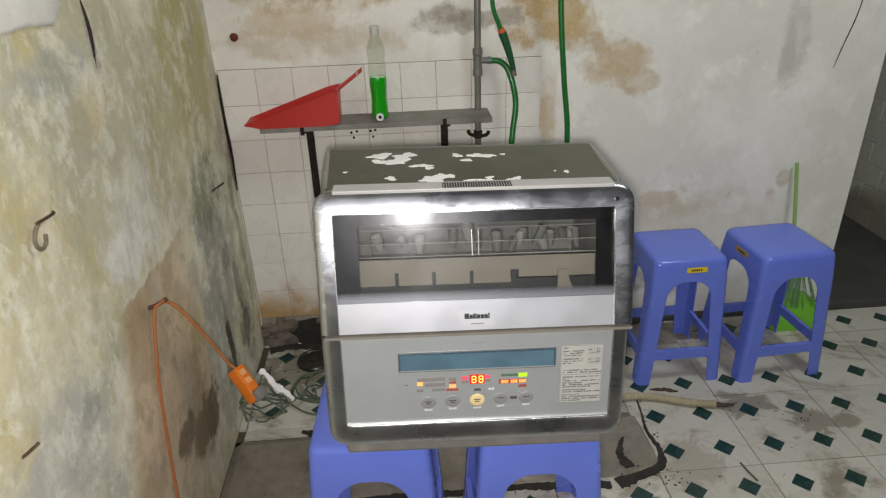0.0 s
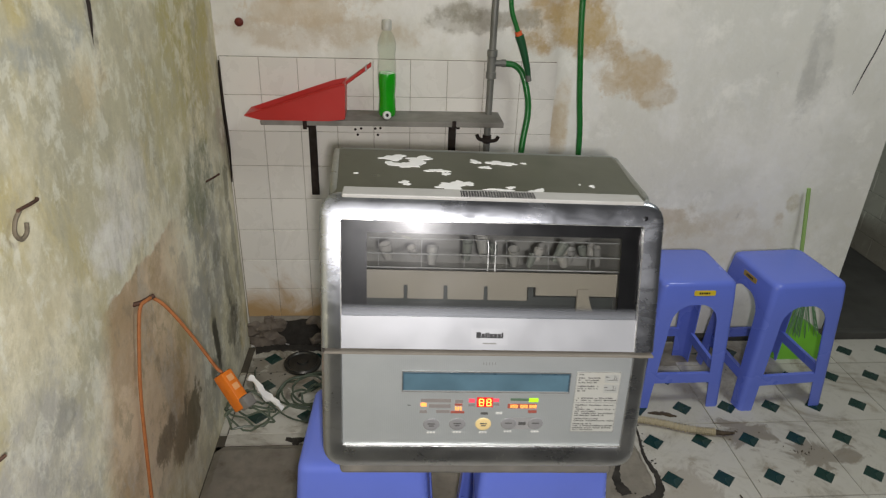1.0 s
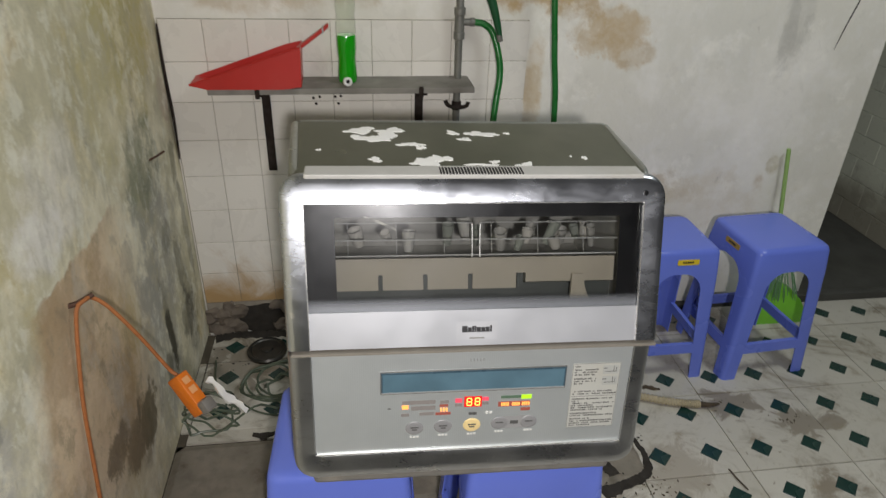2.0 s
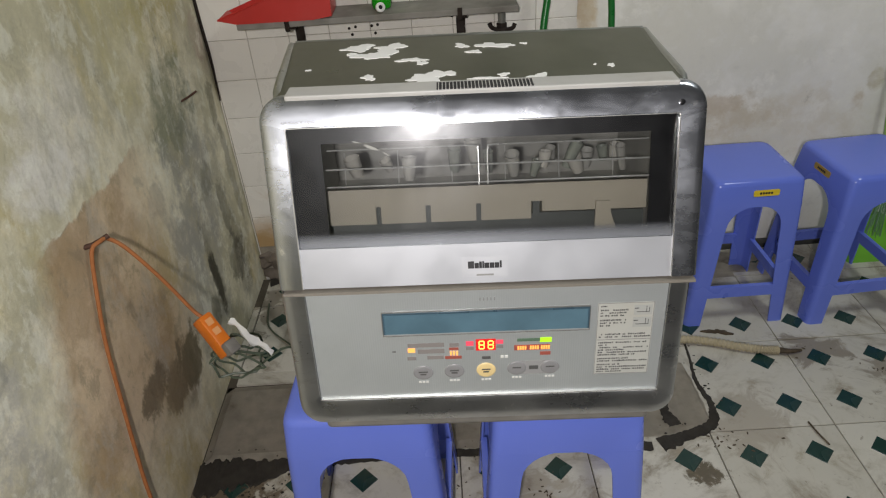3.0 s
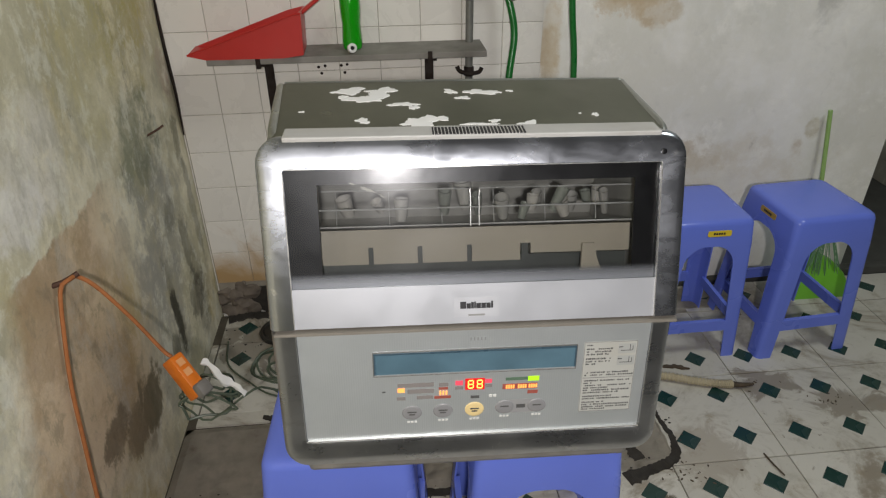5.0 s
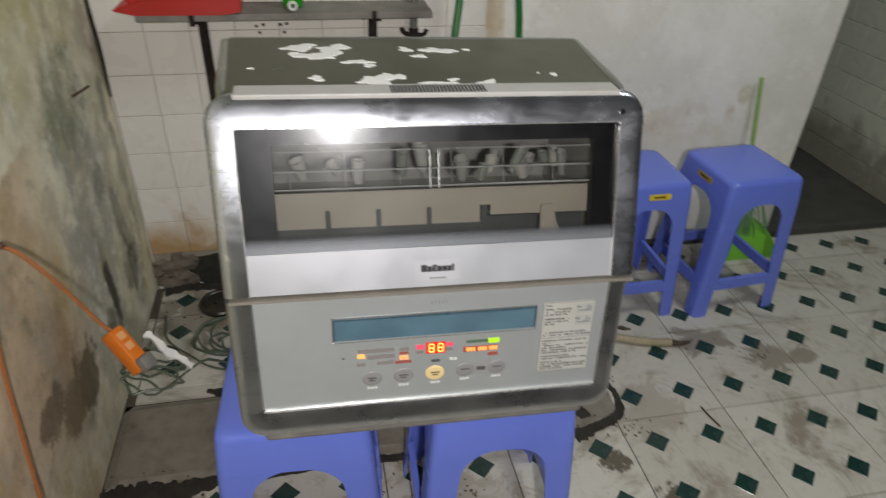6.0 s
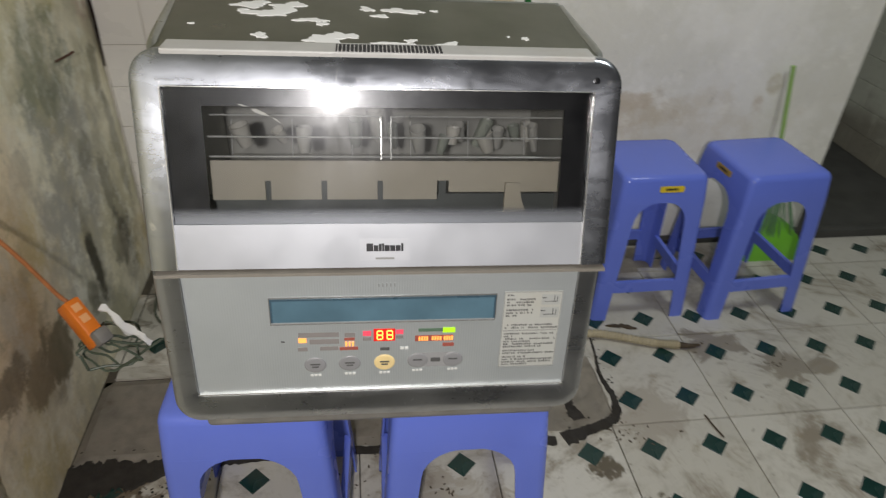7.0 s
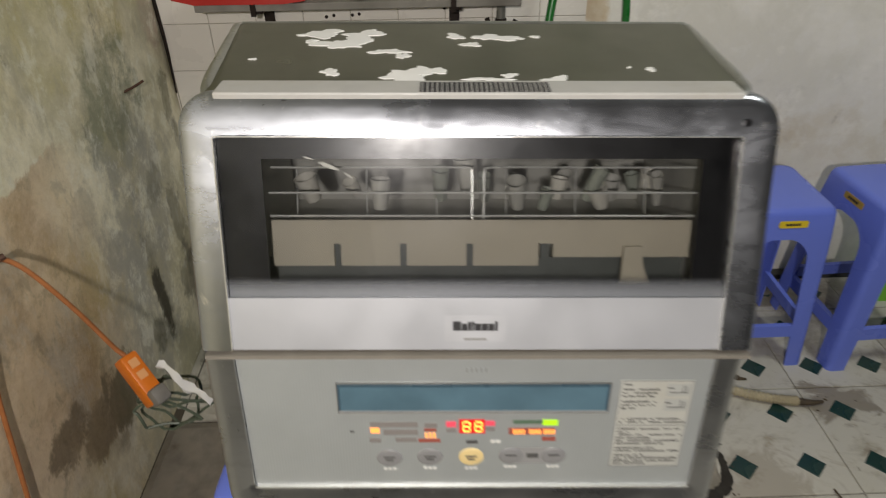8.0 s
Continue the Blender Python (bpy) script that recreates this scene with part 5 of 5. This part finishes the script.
def scrap(seed, a, b, z=0.004):
    """A small ragged curled scrap lying flat."""
    r = random.Random(seed)
    n, ph = 20, [r.uniform(0, 6.28) for _ in range(4)]
    ring = []
    for i in range(n):
        t = 2 * math.pi * i / n
        k = 1 + 0.35 * math.sin(2 * t + ph[0]) + 0.25 * math.sin(3 * t + ph[1]) + 0.2 * math.sin(7 * t + ph[2])
        ring.append((a * k * math.cos(t), b * k * math.sin(t)))
    return skin([[(x, y, 0.0005) for x, y in ring], [(x * 0.97, y * 0.97, z + 0.25 * abs(y)) for x, y in ring]])


tagged(part("dead_leaf", scrap(3, 0.030, 0.009), M_DIRTEND), "dark curled leaf on the floor tiles", "leaf").matrix_world = pose(0.075, 0.42, 0, 0, 0, -14)
tagged(part("twig", tube([(0.165, 0.085, 0.003), (0.17, 0.05, 0.004), (0.18, 0.015, 0.003)], 0.0022, 5, 3), M_DIRTEND), "thin dry twig on the floor tiles", "twig")
bm = bmesh.new()
rr = random.Random(21)
for cx, cy, spread, count in ((0.44, 0.245, 0.02, 18), (0.27, 0.33, 0.03, 10), (-0.49, -0.06, 0.015, 8), (0.36, 0.64, 0.02, 6), (-0.06, 0.06, 0.05, 40), (-1.15, 0.0, 0.06, 40), (-0.6, 0.03, 0.15, 40)):
    for k in range(count):
        w = rr.uniform(0.0008, 0.0032)
        bmesh.ops.create_icosphere(bm, subdivisions=1, radius=1.0, matrix=Matrix.Translation((cx + rr.gauss(0, spread), cy + rr.gauss(0, spread * 0.5), 0.001)) @ Matrix.Rotation(rr.uniform(0, 3), 4, "Z") @ Matrix.Diagonal((w * 2, w * 0.9, w * 0.45, 1)))
tagged(part("mud_crumbs", bm, M_DIRTEND), "dried mud crumbs scattered on the floor tiles", "dirt", "", "stuff")

# ---- broom ----
broom = thing("broom", pose(0.715, 0.765, 0), "lime green plastic broom leaning on the wall", "broom")
part("stick", tube([(-0.080, 0.075, 0.612), (-0.055, 0.06, 0.42), (-0.035, 0.012, 0.125)], 0.0068, 10, 4), M_PALELIME, broom, "pale green stick", True)
bm = skin([[(cx + x, cy + y, z) for x, y in round_rect(hx, hy, 0.012, 3)] for cx, cy, hx, hy, z in ((-0.015, -0.03, 0.105, 0.032, 0.0), (-0.015, -0.028, 0.10, 0.032, 0.035), (-0.02, -0.015, 0.082, 0.028, 0.08), (-0.028, 0.0, 0.055, 0.022, 0.115), (-0.035, 0.01, 0.02, 0.014, 0.135))])
part("head", bm, M_LIME, broom, smooth=True)
bm = bmesh.new()
rr = random.Random(2)
for k in range(46):
    u = rr.uniform(-1, 1)
    tube([(-0.03 + 0.02 * u, 0.0, 0.27 + rr.uniform(-0.02, 0.03)), (-0.04 + 0.05 * u, -0.02, 0.19), (-0.05 + 0.09 * u, -0.045, 0.09 + rr.uniform(-0.04, 0.04))], 0.0013, 4, 2, bm)
part("bristles", bm, M_BRISTLE, broom, "dull green bristles")

# stickers on the rear stools
for st, q, off in ((stool_c, 0, 0.016), (stool_d, -90, 0.0)):
    bm = prism([(off + x, z) for x, z in round_rect(0.033, 0.0085, 0.004, 3)], 1, -0.001, 0.001)
    bmesh.ops.transform(bm, matrix=Matrix.Rotation(radians(q), 4, "Z") @ Matrix.Translation((0, -0.1195, 0.415)) @ Matrix.Rotation(radians(-3), 4, "X"), verts=bm.verts[:])
    lab = part("sticker", bm, M_YSTICK if q == 0 else M_OSTICK, st, "small yellow sticker")
    bm = bmesh.new()
    for k in range(5):
        box(off - 0.018 + 0.007 * k, off - 0.0128 + 0.007 * k, -0.0016, 0.0, -0.003, 0.003, 0, 1, bm)
    bmesh.ops.transform(bm, matrix=Matrix.Rotation(radians(q), 4, "Z") @ Matrix.Translation((0, -0.1195, 0.415)) @ Matrix.Rotation(radians(-3), 4, "X"), verts=bm.verts[:])
    part("printed_bar", bm, M_INK, lab)

# ---- floor tiles ----

def tile_material():
    mat, nt, b = material("white_floor_tile")
    v = coords(nt)
    info = nt.nodes.new("ShaderNodeObjectInfo")
    col = mix(nt, info.outputs["Random"], (0.50, 0.48, 0.42), (0.58, 0.56, 0.50))
    gv = nt.nodes.new("ShaderNodeNewGeometry")
    pos = gv.outputs["Position"]
    veins = noise_out(nt, pos, 9.0, 8, 0.65, 1.5)
    col = mix(nt, ramp(nt, veins, 0.5, 0.72, 0, 0.55), col, (0.36, 0.34, 0.28))
    ragged = noise_out(nt, pos, 26.0, 8, 0.7, 0.4)
    for c, r, colour, amount in (((-0.13, -0.04, 0), (0.05, 0.035, 1), (0.06, 0.042, 0.016), 0.9), ((-0.025, -0.16, 0), (0.05, 0.045, 1), (0.06, 0.045, 0.018), 0.9), ((0.28, 0.32, 0), (0.13, 0.06, 1), (0.20, 0.17, 0.13), 0.8), ((0.47, 0.23, 0), (0.13, 0.06, 1), (0.20, 0.17, 0.13), 0.75), ((0.02, 0.1, 0), (0.10, 0.12, 1), (0.26, 0.215, 0.16), 0.5), ((-0.5, -0.08, 0), (0.16, 0.08, 1), (0.30, 0.25, 0.18), 0.6), ((-1.2, -0.02, 0), (0.14, 0.12, 1), (0.09, 0.06, 0.03), 0.9), ((-1.15, 0.66, 0), (0.16, 0.14, 1), (0.13, 0.11, 0.08), 0.7)):
        mp = nt.nodes.new("ShaderNodeMapping")
        mp.inputs["Location"].default_value = [-a / b for a, b in zip(c, r)]
        mp.inputs["Scale"].default_value = [1 / b for b in r]
        nt.links.new(pos, mp.inputs["Vector"])
        ln = nt.nodes.new("ShaderNodeVectorMath")
        ln.operation = "LENGTH"
        nt.links.new(mp.outputs[0], ln.inputs[0])
        d = times(nt, ln.outputs["Value"], times(nt, times(nt, ragged if r[0] < 0.1 else veins, 0.5, "SUBTRACT"), 4.0), "ADD")
        col = mix(nt, ramp(nt, d, 0.55, 1.0, amount, 0.0), col, colour)
    dirt = noise_out(nt, pos, 4.0, 8, 0.7, 0.8)
    col = mix(nt, ramp(nt, dirt, 0.49, 0.68, 0, 0.85), col, (0.20, 0.165, 0.115))
    blot = noise_out(nt, pos, 15.0, 9, 0.72, 0.6)
    col = mix(nt, ramp(nt, blot, 0.54, 0.70, 0, 0.6), col, (0.27, 0.22, 0.15))
    col = mix(nt, ramp(nt, noise_out(nt, pos, 48.0, 6, 0.7, 0.3), 0.62, 0.72, 0, 0.65), col, (0.13, 0.10, 0.065))
    nt.links.new(col, b.inputs["Base Color"])
    nt.links.new(ramp(nt, dirt, 0.4, 0.7, 0.28, 0.7), b.inputs["Roughness"])
    bump(nt, b, veins, 0.05, 0.003)
    return mat


M_TILE = tile_material()
M_GREEN = simple("dark_green_tile", (0.012, 0.045, 0.038), 0.25, 0, 0.2, 25, 0.05, (0.05, 0.06, 0.05))


def slab(h, t):
    bm = bmesh.new()
    skin([[(x, y, z) for x, y in ((-k, -k), (k, -k), (k, k), (-k, k))] for k, z in ((h, -0.006), (h, t - 0.0012), (h - 0.0012, t))], bm)
    me = bpy.data.meshes.new("tile")
    bmesh.ops.recalc_face_normals(bm, faces=bm.faces[:])
    bm.to_mesh(me)
    bm.free()
    return me


tile_me, dia_me = slab(0.1487, 0.0), slab(0.0235, 0.0012)
tile_me.materials.append(M_TILE)
dia_me.materials.append(M_GREEN)
floor_ob = bpy.data.objects["floor"]


def lay(me, name, parent, m):
    ob = new(name, me)
    ob.parent = parent
    ob.matrix_world = m
    return ob


def cut_slab(w, d, mat, t=0.0):
    bm = bmesh.new()
    skin([[(x * w / 2, y * d / 2, z) for x, y in ((-1, -1), (1, -1), (1, 1), (-1, 1))] for z in (-0.006, t)], bm)
    me = bpy.data.meshes.new("cut_tile")
    bmesh.ops.recalc_face_normals(bm, faces=bm.faces[:])
    bm.to_mesh(me)
    bm.free()
    me.materials.append(mat)
    return me


strip_me, rear_me = cut_slab(0.2974, 0.042, M_TILE), cut_slab(0.2974, 0.145, M_TILE)
rest_tiles, rest_diamonds = bmesh.new(), bmesh.new()


def far_slab(bm, cx, cy, h, turn, top):
    c, s = math.cos(turn) * h, math.sin(turn) * h
    skin([[(cx + c * x - s * y, cy + s * x + c * y, z) for x, y in ((-1, -1), (1, -1), (1, 1), (-1, 1))] for z in (-0.006, top)], bm)


for i in range(-5, 14):
    cx = 0.075 + 0.3 * i
    if cx < -1.28 or cx > 4.3:
        continue
    for j in range(-3, 3):
        cy = -0.075 + 0.3 * j
        near = cx < 1.8 and j > -3
        if j == 1 and i < 0:
            lay(strip_me, "cut_tile", floor_ob, pose(cx, 0.353, 0))
            continue
        if near:
            lay(tile_me, "tile", floor_ob, pose(cx, cy, 0, 0.12 * math.sin(i * 3 + j), 0.12 * math.cos(i + 2 * j), 0))
        else:
            far_slab(rest_tiles, cx, cy, 0.1487, 0, 0.0)
        for dx in (-0.075, 0.075):
            for dy in (-0.075, 0.075):
                if near:
                    lay(dia_me, "diamond_tile", floor_ob, pose(cx + dx, cy + dy, 0, 0, 0, 45))
                else:
                    far_slab(rest_diamonds, cx + dx, cy + dy, 0.0235, math.pi / 4, 0.0012)
    if not -0.9 < cx < 0.3:
        lay(rear_me, "cut_tile", floor_ob, pose(cx, 0.75, 0))
        for dx in (-0.075, 0.075):
            lay(dia_me, "diamond_tile", floor_ob, pose(cx + dx, 0.75, 0, 0, 0, 45))
edge_me = cut_slab(0.020, 0.2974, M_TILE)
for j in (-2, -1, 0, 2):
    lay(edge_me, "cut_tile", floor_ob, pose(-1.2875, -0.075 + 0.3 * j, 0))
tagged(part("far_tiles", rest_tiles, M_TILE, floor_ob), kind="stuff")
tagged(part("far_diamond_tiles", rest_diamonds, M_GREEN, floor_ob), kind="stuff")


def rough_patch(name, x0, x1, y0, y1, z, mat, label, jag=0.02):
    """A cemented patch with a ragged rim and a lumpy top."""
    bm = bmesh.new()
    nu, nv = int((x1 - x0) / 0.02), int((y1 - y0) / 0.02)
    grid = []
    for j in range(nv + 1):
        row = []
        for i in range(nu + 1):
            x, y = x0 + (x1 - x0) * i / nu, y0 + (y1 - y0) * j / nv
            if i == nu:
                x += jag * noise.noise(Vector((y * 14, 3, 1)))
            if j == 0:
                y += jag * 0.5 * noise.noise(Vector((x * 12, 7, 2)))
            rim = min(i, nu - i, j, nv - j) == 0
            row.append(bm.verts.new((x, y, -0.006 if rim else z + 0.003 * noise.noise(Vector((x * 9, y * 9, 0))) + 0.0015 * noise.noise(Vector((x * 40, y * 40, 4))))))
        grid.append(row)
    for j in range(nv):
        for i in range(nu):
            bm.faces.new((grid[j][i], grid[j][i + 1], grid[j + 1][i + 1], grid[j + 1][i]))
    bmesh.ops.solidify(bm, geom=bm.faces[:], thickness=0.004)
    return structure(name, bm, mat, label, "floor")


rough_patch("floor_patch", -1.297, -0.045, 0.075, 0.329, 0.002, M_CONCRETE, "grey cemented trench across the tiled floor")
rough_patch("floor_patch", -0.96, 0.36, 0.678, 0.828, 0.002, M_CONCRETE, "grey cemented strip at the foot of the wall", 0.01)
# unseen dark floor, added so the steel border reflects less light
structure("floor_back", box(LX - 0.1, WIDE + 0.1, NEAR - 0.1, -1.13, -0.02, -0.001), M_DARKFLOOR, "unseen dark floor added to darken reflections in the steel", "floor")
structure("kerb", box(EX - 0.3, RX + 0.4, 0.825, 0.859, -0.005, 0.03, 0.006), M_DARKFLOOR, "dark kerb at the passage floor", "kerb")

# ---- white wall tiles ----
def wall_tile_material(name, base, stain):
    mat, nt, b = material(name)
    info = nt.nodes.new("ShaderNodeObjectInfo")
    pos = nt.nodes.new("ShaderNodeNewGeometry").outputs["Position"]
    col = mix(nt, info.outputs["Random"], base, tuple(c * 0.93 for c in base))
    n = noise_out(nt, pos, 7.0, 7, 0.65, 0.6)
    sp = nt.nodes.new("ShaderNodeSeparateXYZ")
    nt.links.new(pos, sp.inputs[0])
    level = times(nt, sp.outputs["Z"], times(nt, times(nt, n, 0.5, "SUBTRACT"), -0.5), "ADD")
    col = mix(nt, ramp(nt, level, 0.10, 0.30, 0.9, 0.0), col, stain)
    col = mix(nt, ramp(nt, n, 0.60, 0.80, 0, 0.5), col, tuple(c * 0.7 for c in base))
    nt.links.new(col, b.inputs["Base Color"])
    nt.links.new(ramp(nt, n, 0.4, 0.7, 0.22, 0.5), b.inputs["Roughness"])
    return mat


M_WALLTILE = wall_tile_material("white_glazed_tile", (0.84, 0.81, 0.75), (0.42, 0.25, 0.08))
# greyer, greenish base carries the passage's dim green light
M_SHADETILE = wall_tile_material("green_lit_tile", (0.76, 0.79, 0.66), (0.30, 0.28, 0.22))
M_GROUT = simple("brown_grout", (0.33, 0.295, 0.24), 0.9, 0, 0.2, 40, 0.1)
wall_n, wall_e = bpy.data.objects["wall_north"], bpy.data.objects["wall_east"]


def upright(w, h, t, mat):
    bm = bmesh.new()
    skin([[(x * (w / 2 - k), y, z * (h / 2 - k)) for x, z in ((-1, -1), (1, -1), (1, 1), (-1, 1))] for y, k in ((0.0, 0), (-t + 0.0012, 0), (-t, 0.0014))], bm)
    me = bpy.data.meshes.new("wall_tile")
    bmesh.ops.recalc_face_normals(bm, faces=bm.faces[:])
    bm.to_mesh(me)
    bm.free()
    me.materials.append(mat)
    return me


part("grout_bed", box(LX + 0.006, -0.282, BY - 0.0075, BY + 0.01, 0.0, 1.012), M_GROUT, wall_n, "brown tile grout")
wt = upright(0.1111, 0.1111, 0.010, M_WALLTILE)
for i in range(9):
    for j in range(9):
        if j == 0 and i < 3:
            continue
        w = lay(wt, "wall_tile", wall_n, pose(-1.236 + 0.1124 * i, BY - 0.0005, 0.0565 + 0.1124 * j, 0.25 * math.sin(i * 5 + j * 3), 0, 0.25 * math.cos(i * 2 + j * 7)))
et = upright(0.198, 0.098, 0.008, M_SHADETILE)
for i in range(8):
    for j in range(15):
        lay(et, "wall_tile", wall_e, pose(RX, 0.78 + 0.2 * i + 0.1 * (j % 2), 0.062 + 0.1 * j, 0.2 * math.sin(i + j), 0, -90 + 0.2 * math.cos(i * 3 + j)))

# broken foot of the tiled wall, with a hole
bm = bmesh.new()
rr = random.Random(3)
for k in range(70):
    x = rr.uniform(-1.29, -0.96)
    hgt = 0.095 + 0.02 * noise.noise(Vector((x * 20, 0, 0)))
    z = rr.uniform(0, hgt)
    if ((x + 1.12) / 0.075) ** 2 + ((z - 0.045) / 0.05) ** 2 < 1:
        continue
    s = rr.uniform(0.012, 0.024)
    bmesh.ops.create_icosphere(bm, subdivisions=2, radius=1.0, matrix=Matrix.Translation((x, BY - 0.008, z)) @ Matrix.Diagonal((s * 1.3, s * 0.5, s, 1)))
for v in bm.verts:
    v.co += Vector((1, 1, 1)) * 0.011 * noise.noise(v.co * 38)
part("broken_mortar", bm, M_MORTAR, wall_n, "broken mortar round a black hole")
bm = skin([[(-1.12 + r * math.cos(a) * 1.0, y, 0.045 + r * 0.68 * math.sin(a)) for a in [2 * math.pi * k / 22 for k in range(22)] for r in (0.088 + 0.014 * math.sin(3 * a) + 0.008 * math.sin(5 * a + 1),)] for y in (BY - 0.0105, BY - 0.0085)])
part("hole", bm, M_GROUND, wall_n, "black hole at the foot of the wall")
